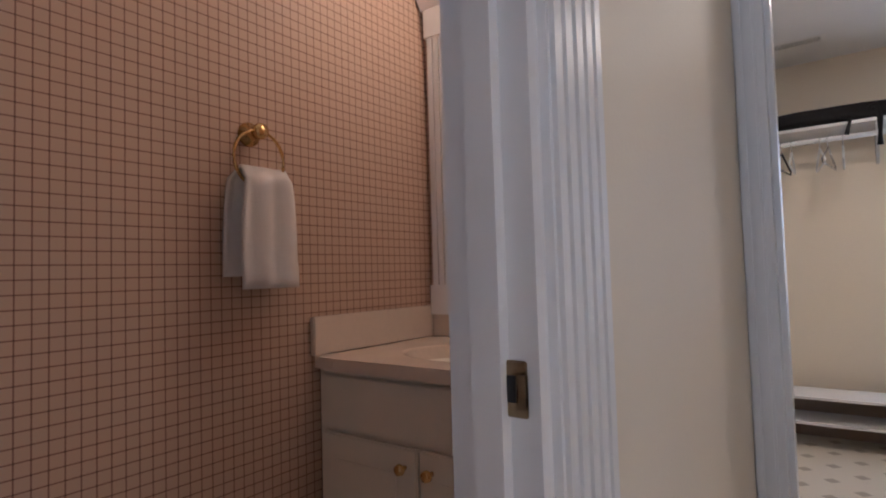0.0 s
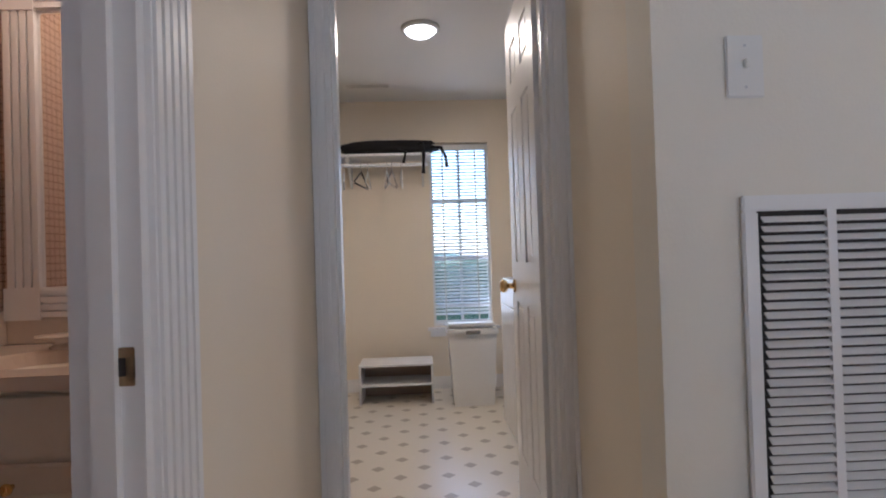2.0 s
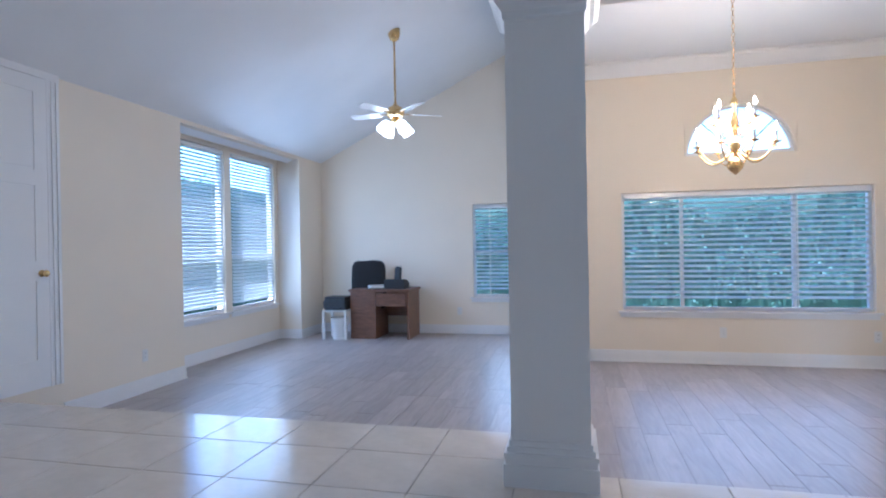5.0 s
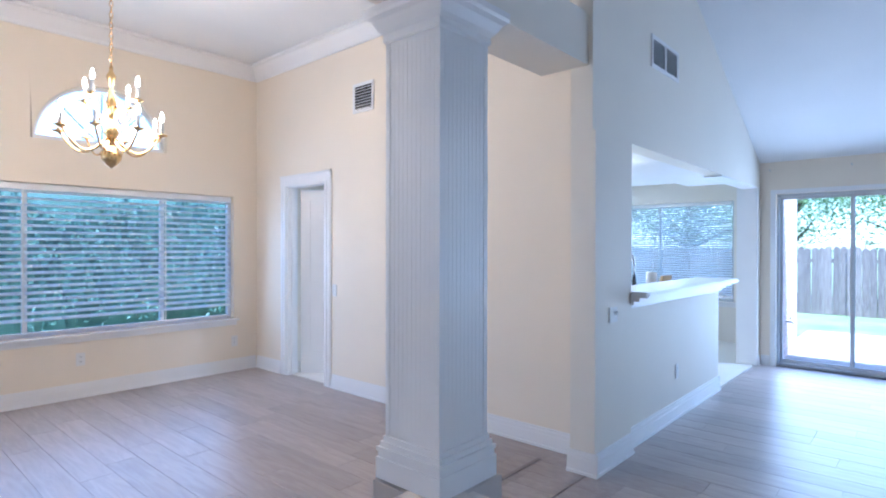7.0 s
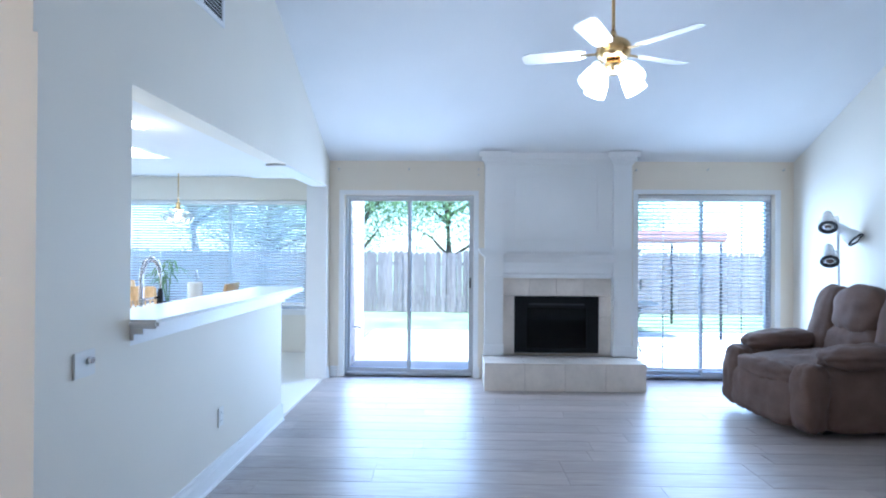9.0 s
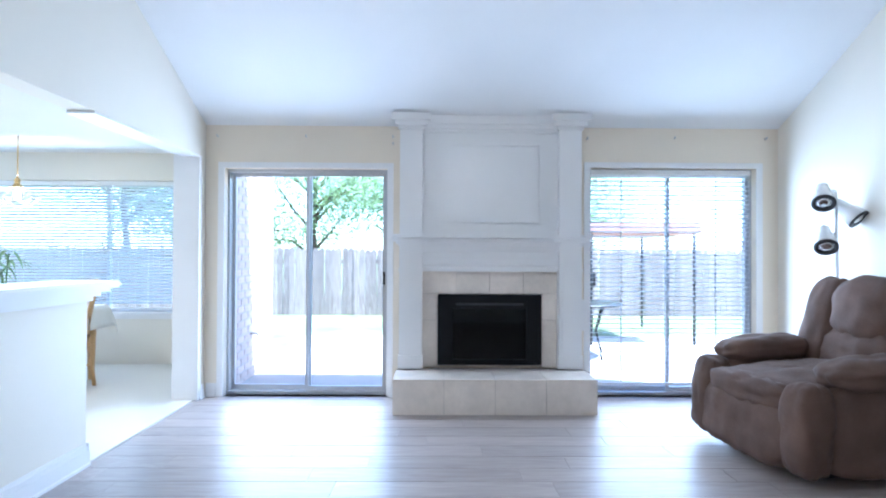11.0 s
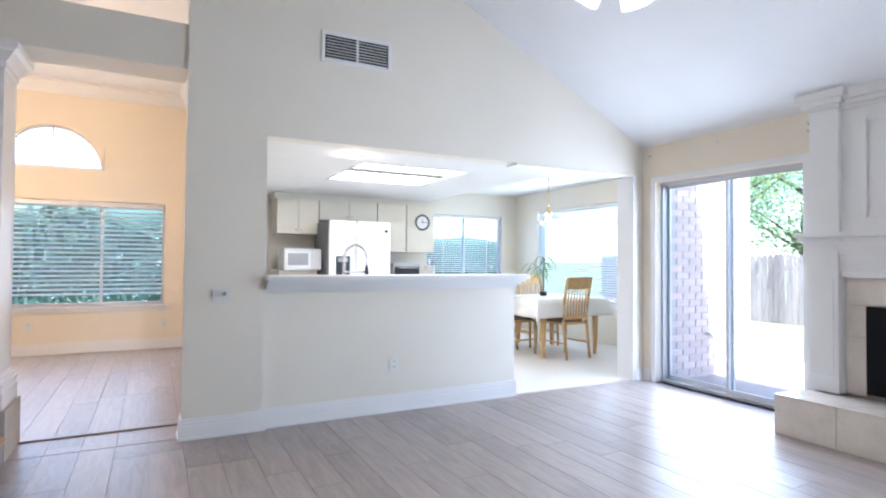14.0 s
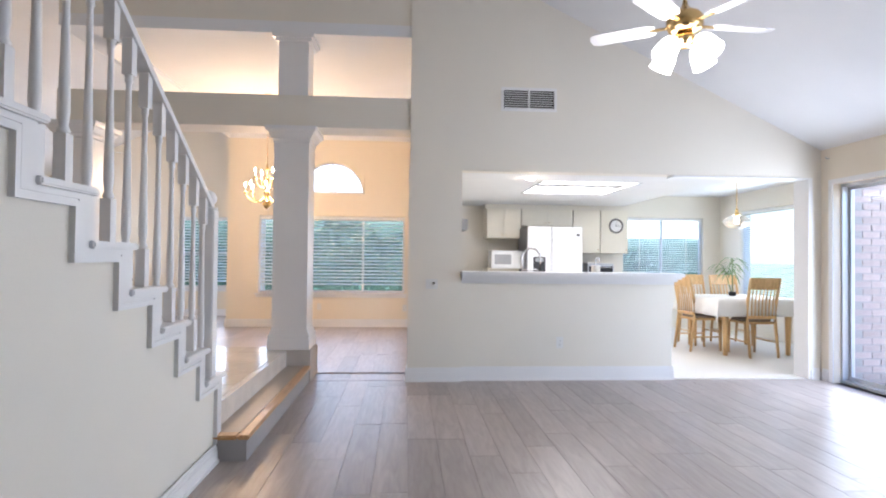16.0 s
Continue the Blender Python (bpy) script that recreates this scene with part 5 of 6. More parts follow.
# ---- kitchen ----
def cabinet(x0, x1, z0, z1, y0, y1, doors):
    c = thing("wall_cabinet" if z0 > 1 else "base_cabinet", "cream painted kitchen cabinet with flat doors", "cabinet", (x0, y0, z0), group="kitchen cabinets")
    w2, h, d = x1 - x0, z1 - z0, y1 - y0
    part("body", box(0.002, 0.02, 0, w2 - 0.002, d, h), CABINET, c)
    for k in range(doors):
        a, b = w2 * k / doors + 0.004, w2 * (k + 1) / doors - 0.004
        dr = part("door", box(a, 0, 0.004, b, 0.019, h - 0.004, 0.003), CABINET, c)
        part("raised_panel", box(a + 0.05, -0.004, 0.055, b - 0.05, 0.0, h - 0.055, 0.003), CABINET, dr)
        kx = b - 0.03 if k % 2 == 0 else a + 0.03
        part("knob", blob(0.010, 0.010, 0.010, 2, 10, 0, 0, Matrix.Translation((kx, -0.014, 0.06 if z0 > 1 else h - 0.08))), BRASS, dr)
    return c


cabinet(4.52, 5.12, 1.60, 2.11, 6.62, 7.045, 2)
cabinet(5.13, 6.03, 1.82, 2.11, 6.62, 7.045, 2)
cabinet(6.04, 6.52, 1.36, 2.11, 6.62, 7.045, 1)
cabinet(6.53, 7.02, 1.36, 2.11, 6.62, 7.045, 1)
cabinet(6.10, 7.05, 0.003, 0.87, 6.45, 7.045, 2)
cabinet(4.52, 5.06, 0.003, 1.08, 6.45, 7.045, 1)
cabinet(3.75, 5.90, 0.003, 0.87, 2.93, 3.50, 4)
ct = thing("countertop", "pale laminate kitchen counter under the pass-through", "counter", (0, 0, 0))
part("slab", box(3.72, 2.925, 0.872, 5.92, 3.53, 0.91, 0.008), CULTURED, ct)
ct = thing("countertop", "pale laminate kitchen counter by the fridge", "counter", (0, 0, 0))
part("slab", box(6.08, 6.42, 0.872, 7.07, 7.045, 0.91, 0.008), CULTURED, ct)
sh = thing("hood_shelf", "grey metal corner of a range hood", "range hood", (3.52, 4.6, 1.62))
part("hood", prism([(-0.25, 0), (0.25, 0), (0.25, 0.06), (-0.05, 0.14), (-0.25, 0.14)], 0, 0.0, 0.42), mat("grey_enamel", (0.25, 0.25, 0.26), 0.4), sh)
mw = thing("microwave", "white countertop microwave oven", "microwave", (4.56, 6.30, 1.083))
part("case", box(0, 0.02, 0, 0.52, 0.40, 0.30, 0.008), WHITE, mw)
part("door", box(0.005, 0, 0.012, 0.38, 0.019, 0.288, 0.006), WHITE, mw)
part("door_window", box(0.05, -0.003, 0.07, 0.33, 0.0, 0.235, 0.002), mat("grey_screen", (0.35, 0.35, 0.36), 0.25), mw)
part("control_panel", box(0.385, 0, 0.012, 0.515, 0.019, 0.288, 0.004), WHITE, mw)
fr = thing("refrigerator", "white side-by-side refrigerator with an ice dispenser", "refrigerator", (5.10, 5.98, 0.003))
part("cabinet", box(0.0, 0.07, 0.02, 0.90, 0.80, 1.77, 0.01), mat("grey_fridge_side", (0.20, 0.20, 0.21), 0.5), fr)
for a, b in ((0.0, 0.385), (0.391, 0.90)):
    d = part("door", box(a, 0, 0.06, b, 0.065, 1.775, 0.012), WHITE, fr)
    hx = 0.355 if a == 0 else 0.42
    part("handle", tube([(hx, -0.004, 0.55), (hx, -0.045, 0.60), (hx, -0.045, 1.50), (hx, -0.004, 1.55)], 0.011, 8), WHITE, d)
part("ice_dispenser", box(0.09, -0.004, 0.95, 0.29, 0.0, 1.28, 0.003), BLACKPL, fr, "black ice dispenser recess")
part("dispenser_panel", box(0.12, -0.008, 1.20, 0.26, -0.004, 1.26, 0.002), mat("grey_panel", (0.3, 0.31, 0.32), 0.4), fr)
part("badge", box(0.80, -0.003, 1.62, 0.85, 0.0, 1.66, 0.001), BLACKPL, fr, "dark maker's badge")
to = thing("toaster_oven", "black and grey toaster oven on the counter", "toaster oven", (6.28, 6.55, 0.912))
part("case", box(0, 0, 0.01, 0.46, 0.32, 0.27, 0.01), ALU, to)
part("door", box(0.02, -0.006, 0.03, 0.44, 0.0, 0.22, 0.003), BLACKPL, to)
part("handle", tube([(0.05, -0.03, 0.20), (0.41, -0.03, 0.20)], 0.008, 8), CHROME, to)
ck = thing("wall_clock", "round wall clock with a dark grey rim", "clock", (6.80, 6.612, 1.84))
part("rim", tube([(0.115 * math.cos(a * math.pi / 16), -0.008, 0.115 * math.sin(a * math.pi / 16)) for a in range(32)], 0.017, 8, True), mat("pewter_rim", (0.22, 0.21, 0.20), 0.4, 0.4), ck)
part("dial", lathe([(0.108, 0), (0.108, 0.006)], 28, pose(0, 0, 0, 90, 0, 0)), WHITE, ck)
part("hour_hand", box(-0.004, -0.010, -0.01, 0.004, -0.008, 0.055), BLACKPL, ck)
part("minute_hand", box(-0.01, -0.013, -0.003, 0.085, -0.011, 0.003), BLACKPL, ck)
fa = thing("kitchen_faucet", "chrome spring-neck kitchen faucet", "faucet", (4.40, 3.10, 0.91))
part("neck", tube([(0, 0, 0), (0, 0, 0.34)] + [(0.10 - 0.10 * math.cos(a * math.pi / 10), 0, 0.34 + 0.11 * math.sin(a * math.pi / 10)) for a in range(1, 11)] + [(0.20, 0, 0.26)], 0.009, 8), CHROME, fa)
bm = bmesh.new()
hel = []
for k in range(240):
    u = k / 239
    if u < 0.4:
        c0 = Vector((0, 0, 0.12 + 0.55 * u)); nrm = Vector((1, 0, 0)); up = Vector((0, 1, 0))
    else:
        a = (u - 0.4) / 0.6 * math.pi
        c0 = Vector((0.10 - 0.10 * math.cos(a), 0, 0.34 + 0.11 * math.sin(a))); nrm = Vector((-math.cos(a), 0, math.sin(a))); up = Vector((0, 1, 0))
    w3 = k * 0.9
    hel.append(c0 + (nrm * math.cos(w3) + up * math.sin(w3)) * 0.015)
add_tube(bm, hel, 0.003, 4)
part("spring", bm, CHROME, fa)
part("spray_head", lathe([(0.017, 0.12), (0.02, 0.14), (0.016, 0.24), (0.012, 0.27)], 12, Matrix.Translation((0.20, 0, 0))), BLACKPL, fa, "black spray head")
part("holder_arm", tube([(0, 0, 0.22), (0.20, 0, 0.22)], 0.006, 8), CHROME, fa)
part("base", lathe([(0.028, 0), (0.028, 0.01), (0.018, 0.03), (0.018, 0.06)], 14), CHROME, fa)
th = thing("towel_holder", "white paper towel roll on a wire stand", "paper towel", (5.25, 3.20, 0.91))
part("roll", lathe([(0.015, 0.012), (0.05, 0.012), (0.05, 0.27), (0.015, 0.27)], 18), CLOTH, th)
part("stand", tube([(0.0, 0, 0.0), (0, 0, 0.34), (0.02, 0, 0.36), (0.04, 0, 0.34), (0.04, 0, 0.30)], 0.005, 7), CHROME, th)
part("foot", lathe([(0.07, 0), (0.07, 0.01)], 18), CHROME, th)
lp = thing("ceiling_light_panel", "recessed fluorescent light with two bright diffusers", "light", (5.42, 4.46, 2.20))
for y0, y1 in ((-0.62, -0.09), (0.09, 0.62)):
    part("diffuser", box(-0.60, y0, 0.06, 0.60, y1, 0.07), TUBE, lp)
bm = bmesh.new()
for b in ((-0.64, -0.655, 0.64, -0.62), (-0.64, 0.62, 0.64, 0.655), (-0.64, -0.62, -0.60, 0.62), (0.60, -0.62, 0.64, 0.62)):
    add_box(bm, b[0], b[1], 0.0, b[2], b[3], 0.09)
part("frame", bm, WHITE, lp)
part("divider", box(-0.60, -0.09, 0.03, 0.60, 0.09, 0.09), mat("grey_divider_paint", (0.34, 0.34, 0.33), 0.6), lp, "grey metal divider")
dl = thing("downlight", "round recessed ceiling light, lit", "light", (4.50, 3.18, 2.145))
part("rim", lathe([(0.062, -0.004), (0.085, -0.004), (0.085, 0.0), (0.062, 0.0)], 24), WHITE, dl)
part("lens", lathe([(0.001, -0.030), (0.035, -0.027), (0.055, -0.014), (0.06, -0.003), (0.06, 0.0)], 24), glow("lit_downlight", (1.0, 0.90, 0.72), 4.0), dl)


# ---- vents, plates ----
def vent(name, label, at, turn, w2, h, sections, slats, tilt_x=0):
    v = thing(name, label, "vent", at, turn)
    R2 = pose(0, 0, 0, tilt_x, 0, 0)
    bm = bmesh.new()
    for b in ((-w2 / 2, -h / 2, w2 / 2, -h / 2 + 0.03), (-w2 / 2, h / 2 - 0.03, w2 / 2, h / 2), (-w2 / 2, -h / 2 + 0.03, -w2 / 2 + 0.03, h / 2 - 0.03), (w2 / 2 - 0.03, -h / 2 + 0.03, w2 / 2, h / 2 - 0.03)):
        add_box(bm, b[0], -0.012, b[1], b[2], 0.0, b[3], 0.003, R2)
    iw = w2 - 0.06
    for k in range(1, sections):
        x = -iw / 2 + iw * k / sections
        add_box(bm, x - 0.009, -0.011, -h / 2 + 0.03, x + 0.009, -0.001, h / 2 - 0.03, 0, R2)
    part("frame", bm, TRIM, v)
    # dark sheet stands in for the shaded duct behind the slats
    part("backing", box(-iw / 2, -0.003, -h / 2 + 0.03, iw / 2, -0.001, h / 2 - 0.03, 0, R2), GRILLE_DARK, v)
    sw = iw / sections - 0.018 if sections > 1 else iw
    me = mesh_of("slat", box(-sw / 2, -0.0185, -0.0012, sw / 2, 0.001, 0.0012, 0, pose(0, 0, 0, 42, 0, 0)), TRIM)
    for s in range(sections):
        x = -iw / 2 + iw * (s + 0.5) / sections
        for k in range(slats):
            o = new("slat", me)
            o.parent = v
            o.matrix_basis = R2 @ pose(x, 0, -h / 2 + 0.03 + (h - 0.06) * (k + 0.5) / slats)
    return v


vent("air_vent", "white two-section supply vent with slats over a dark backing", (4.385, 2.769, 2.885), 0, 0.58, 0.245, 2, 8)
vent("air_vent", "small white supply vent high on the dining wall", (3.399, 5.22, 2.83), -90, 0.30, 0.28, 1, 8)
vent("return_grille", "large white return-air grille with four columns of louvres", (-0.799, 0.252, 1.01), 90, 0.635, 0.90, 4, 46)
vent("ceiling_vent", "white ceiling vent in the laundry", (-3.75, -1.02, 2.599), 90, 0.36, 0.14, 1, 5, -90)
vent("ceiling_vent", "white ceiling vent in the breakfast nook", (7.35, 5.2, 2.429), 0, 0.36, 0.16, 1, 5, -90)


def plate_thing(name, label, category, at, turn, kind):
    p = thing(name, label, category, at, turn)
    part("plate", box(-0.037, -0.006, -0.060, 0.037, 0, 0.060, 0.0025), PLASTIC, p)
    if kind == "outlet":
        for z in (-0.022, 0.022):
            so = part("socket", box(-0.016, -0.008, z - 0.014, 0.016, -0.006, z + 0.014, 0.001), PLASTIC, p)
            for x in (-0.006, 0.006):
                part("slot", box(x - 0.0015, -0.0084, z - 0.005, x + 0.0015, -0.008, z + 0.006), BLACKPL, so)
    else:
        part("toggle", box(-0.005, -0.018, -0.004, 0.005, -0.006, 0.012, 0.002), PLASTIC, p)
        for z in (-0.04, 0.04):
            part("screw", lathe([(0.003, 0), (0.003, 0.001)], 8, pose(0, -0.006, z, 90, 0, 0)), ALU, p)
    return p


plate_thing("outlet", "white wall outlet on the half wall", "outlet", (4.73, 2.789, 0.385), 0, "outlet")
plate_thing("outlet", "beige wall outlet under the dining window", "outlet", (1.60, 7.149, 0.36), 0, "outlet")
plate_thing("outlet", "beige wall outlet near the dining corner", "outlet", (3.12, 7.149, 0.34), 0, "outlet")
plate_thing("outlet", "beige wall outlet on the living room wall", "outlet", (-1.83, 8.999, 0.36), 0, "outlet")
plate_thing("outlet", "grey wall outlet below the living room wall", "outlet", (-4.199, 4.98, 0.36), 90, "outlet")
plate_thing("light_switch", "white switch plate with a dark centre over the return grille", "switch", (-0.799, -0.047, 1.708), 90, "switch")
plate_thing("light_switch", "white switch plate by the dining doorway", "switch", (3.399, 5.66, 0.98), -90, "switch")
ts = thing("thermostat", "small white control box on the pier", "thermostat", (3.40, 2.744, 0.98))
part("plate", box(-0.06, -0.008, -0.05, 0.06, 0, 0.05, 0.003), PLASTIC, ts)
part("knob", lathe([(0.014, 0), (0.012, 0.018)], 12, pose(0.02, -0.008, 0.01, 90, 0, 0)), CHROME, ts)
for y, z in ((2.66, 2.33), (1.87, 2.33), (1.09, 2.33), (-0.66, 2.33), (-1.45, 2.34), (-2.28, 2.34), (1.09, 2.27)):
    hk = thing("curtain_hook", "small metal curtain bracket on the wall", "hook", (7.55, y, z), group="curtain hooks")
    part("pin", tube([(0, 0, 0), (-0.03, 0, 0), (-0.035, 0, 0.015)], 0.006, 7), ALU, hk)

# ---- living room: desk and chair ----
dk = thing("desk", "dark brown wooden pedestal desk", "desk", (-3.05, 8.30, 0), 0)
part("desktop", box(-0.38, -0.03, 0.72, 0.60, 0.62, 0.76, 0.006), WALNUT, dk)
part("pedestal", box(-0.36, 0.0, 0.0, 0.05, 0.58, 0.718), WALNUT, dk)
part("side_panel", box(0.55, 0.0, 0.0, 0.58, 0.58, 0.718), WALNUT, dk)
part("modesty_panel", box(0.05, 0.52, 0.30, 0.55, 0.55, 0.718), WALNUT, dk)
part("drawer", box(0.06, 0.0, 0.50, 0.54, 0.02, 0.70, 0.004), WALNUT, dk)
oc = thing("office_chair", "black high-back office chair behind the desk", "chair", (-3.25, 8.68, 0), 10)
part("backrest", blob(0.27, 0.07, 0.40, 7, 24, 0.03, 2, pose(0, 0.0, 0.79, -6, 0, 0)), FABRIC_BLACK, oc)
part("seat", blob(0.25, 0.23, 0.06, 4, 20, 0.03, 2, pose(0, 0.0, 0.46)), FABRIC_BLACK, oc)
part("column", tube([(0, 0, 0.06), (0, 0, 0.42)], 0.025, 10), BLACKPL, oc)
bm = bmesh.new()
for k in range(5):
    a = 2 * math.pi * k / 5
    add_tube(bm, [(0, 0, 0.08), (0.24 * math.cos(a), 0.24 * math.sin(a), 0.03)], [0.02, 0.03], 7)
part("star_base", bm, BLACKPL, oc)
tp = thing("telephone", "black desk telephone with a tall handset", "telephone", (-2.72, 8.50, 0.76))
part("base", prism([(-0.14, 0), (0.14, 0), (0.14, 0.07), (0.05, 0.13), (-0.14, 0.15)], 0, -0.16, 0.16), BLACKPL, tp)
part("handset", box(-0.05, -0.03, 0.12, 0.05, 0.04, 0.34, 0.014, pose(0, 0.03, 0, -12, 0, 0)), BLACKPL, tp)
pp = thing("papers", "loose stack of papers and folders on the desk", "papers", (-3.02, 8.45, 0.76), 14)
for k in range(4):
    part("sheet", box(-0.15, -0.12, 0.014 * k, 0.15, 0.12, 0.014 * k + 0.012, 0, pose(0.01 * k, 0, 0, 0, 0, 7 * k)), BLACKPL if k == 0 else PLASTIC, pp)
st = thing("side_table", "small white plastic side table", "table", (-3.62, 8.33, 0))
part("tabletop", box(-0.20, -0.18, 0.42, 0.20, 0.18, 0.45, 0.01), PLASTIC, st)
for sx in (-1, 1):
    for sy in (-1, 1):
        part("leg", box(sx * 0.18 - 0.02, sy * 0.16 - 0.02, 0, sx * 0.18 + 0.02, sy * 0.16 + 0.02, 0.419, 0.004), PLASTIC, st)
pr = thing("printer", "black inkjet printer on the side table", "printer", (-3.62, 8.33, 0.45))
part("body", box(-0.19, -0.16, 0, 0.19, 0.16, 0.16, 0.02), BLACKPL, pr)
part("lid", box(-0.18, -0.14, 0.161, 0.18, 0.15, 0.20, 0.012), BLACKPL, pr)
part("tray", box(-0.12, -0.24, 0.03, 0.12, -0.161, 0.04), BLACKPL, pr)
wb = thing("wastebasket", "white plastic wastebasket under the side table", "bin", (-3.58, 8.28, 0))
part("tub", lathe([(0.11, 0), (0.14, 0.32), (0.15, 0.33), (0.135, 0.325), (0.105, 0.02)], 20, None, False), PLASTIC, wb)
part("bottom", lathe([(0.105, 0.004), (0.105, 0.012)], 20), PLASTIC, wb)

# ---- laundry ----
bn = thing("trash_bin", "white plastic bin with a flip lid", "bin", (-3.74, -0.33, ZP + 0.004), 90)
part("tub", prism([(-0.138, 0), (0.138, 0), (0.168, 0.50), (-0.168, 0.50)], 1, -0.14, 0.14), PLASTIC, bn)
part("rim", box(-0.182, -0.155, 0.485, 0.182, 0.155, 0.53, 0.012), PLASTIC, bn)
part("lid", box(-0.175, -0.148, 0.531, 0.175, 0.148, 0.56, 0.014, pose(0, 0, 0, -4, 0, 0)), PLASTIC, bn)
part("latch", box(-0.05, -0.172, 0.50, 0.05, -0.166, 0.525, 0.003), mat("grey_latch", (0.15, 0.15, 0.15), 0.5), bn)
sr = thing("shoe_rack", "low white two-tier shoe rack against the wall", "shelf", (-3.86, -0.875, ZP + 0.004), 90)
part("top", box(-0.265, -0.15, 0.27, 0.265, 0.15, 0.285, 0.002), WHITE, sr)
part("shelf", box(-0.25, -0.15, 0.13, 0.25, 0.14, 0.145, 0.002), WHITE, sr)
for s in (-1, 1):
    part("side", box(s * 0.265 - 0.0075 - s * 0.0075, -0.15, 0, s * 0.265 + 0.0075 - s * 0.0075, 0.15, 0.269, 0.002), WHITE, sr)
part("back", box(-0.25, 0.141, 0, 0.25, 0.149, 0.269), mat("brown_backing", (0.30, 0.22, 0.17), 0.7), sr)
ws = thing("wall_shelf", "white closet shelf with a hanging rod", "shelf", (-4.15, -1.20, 2.115), 0)
part("board", box(0, -0.62, 0, 0.30, 0.62, 0.018, 0.002), WHITE, ws)
part("rod", tube([(0.24, -0.62, -0.06), (0.24, 0.60, -0.06)], 0.014, 10), WHITE, ws)
for y in (-0.55, 0.0, 0.56):
    part("bracket", prism([(0, -0.20), (0.02, -0.20), (0.27, -0.02), (0.27, 0), (0, 0)], 1, y - 0.008, y + 0.008), WHITE, ws)
for k, (y, mm) in enumerate(((-1.62, PLASTIC), (-1.52, CHROME), (-1.38, PLASTIC), (-1.25, BLACKPL), (-1.20, PLASTIC), (-1.06, PLASTIC), (-1.02, CHROME), (-0.95, PLASTIC))):
    hg = thing("coat_hanger", ("white plastic" if mm is PLASTIC else "metal" if mm is CHROME else "black plastic") + " coat hanger on the closet rod", "hanger", (-3.91, y + 0.15, 2.055), 8 * (k % 3) - 8, "coat hangers")
    part("hook", tube([(0.0 + 0.018 * math.sin(t * math.pi / 6), 0, 0.018 * math.cos(t * math.pi / 6)) for t in range(-3, 5)] + [(0, 0, -0.05)], 0.003, 6), CHROME, hg)
    part("bow", tube([(0, 0, -0.05), (0.20, 0, -0.14), (0.19, 0, -0.155), (-0.19, 0, -0.155), (-0.20, 0, -0.14), (0, 0, -0.05)], 0.006, 6), mm, hg)
bg = thing("duffel_bag", "black nylon bag with dangling straps lying on the closet shelf", "bag", (-4.0, -0.90, 2.133))
part("body", blob(0.13, 0.36, 0.055, 2.6, 26, 0.25, 5, Matrix.Translation((0.03, 0.0, 0.055))), FABRIC_BLACK, bg)
part("strap", tube([(0.10, 0.20, 0.06), (0.16, 0.26, 0.07), (0.18, 0.27, -0.02), (0.175, 0.265, -0.16)], 0.015, 6), FABRIC_BLACK, bg)
part("strap", tube([(0.10, 0.32, 0.05), (0.16, 0.40, 0.03), (0.18, 0.43, -0.04), (0.175, 0.44, -0.12)], 0.012, 6), FABRIC_BLACK, bg)
part("strap", tube([(0.12, 0.05, 0.04), (0.17, 0.14, 0.0), (0.175, 0.12, -0.08)], 0.012, 6), FABRIC_BLACK, bg)
lt = thing("ceiling_light", "round flush ceiling light with a bright glass dome", "light", (-2.74, -0.64, 2.60))
part("trim_ring", lathe([(0.09, -0.02), (0.105, -0.015), (0.105, 0.0)], 28), WHITE, lt)
part("dome", lathe([(0.001, -0.055), (0.035, -0.052), (0.06, -0.042), (0.08, -0.025), (0.086, -0.016)], 28), SHADE, lt, "lit white glass dome")
dr = thing("clothes_dryer", "white front-loading dryer beside the laundry wall", "dryer", (-2.90, 0.16, ZP + 0.004))
part("cabinet", box(-0.34, -0.34, 0, 0.34, 0.34, 0.90, 0.015), WHITE, dr)
part("console", box(-0.34, 0.20, 0.90, 0.34, 0.34, 1.05, 0.012), WHITE, dr)
part("door", box(-0.24, -0.352, 0.25, 0.24, -0.341, 0.75, 0.02), WHITE, dr)

# ---- powder room ----
vn = thing("vanity_cabinet", "white painted vanity cabinet with brass knobs", "cabinet", (-1.542, -1.975, ZP + 0.064))
part("body", box(0, 0, 0.09, 0.505, 0.70, 0.722), CABINET, vn)
part("toe_kick", box(0, 0, -0.06, 0.44, 0.70, 0.09), CABINET, vn)
part("rail", box(0.506, 0.02, 0.575, 0.518, 0.68, 0.71, 0.003), CABINET, vn)
for k in range(2):
    y0 = 0.02 + 0.335 * k
    d = part("door", box(0.506, y0, 0.11, 0.522, y0 + 0.325, 0.56, 0.004), CABINET, vn)
    part("raised_panel", box(0.522, y0 + 0.06, 0.17, 0.527, y0 + 0.265, 0.50, 0.004), CABINET, d)
    part("knob", lathe([(0.006, 0), (0.006, 0.01), (0.014, 0.018), (0.012, 0.028), (0.002, 0.03)], 12, pose(0.522, y0 + (0.29 if k == 0 else 0.035), 0.515, 0, 90, 0)), BRASS, d)
vt = thing("basin_counter", "cream cultured marble vanity top with an oval basin", "countertop", (-1.545, -1.978, ZP + 0.788))
bm = bmesh.new()
n = 40
cx2, cy2 = 0.275, 0.36
outer, inner = [], []
for k in range(n):
    a = 2 * math.pi * k / n
    c, s = math.cos(a), math.sin(a)
    f = min(0.275 / max(1e-6, abs(c)) if abs(c) > 1e-6 else 9, 0.36 / max(1e-6, abs(s)) if abs(s) > 1e-6 else 9)
    outer.append((cx2 + c * f * 0.955, cy2 + s * f)), inner.append((c, s))
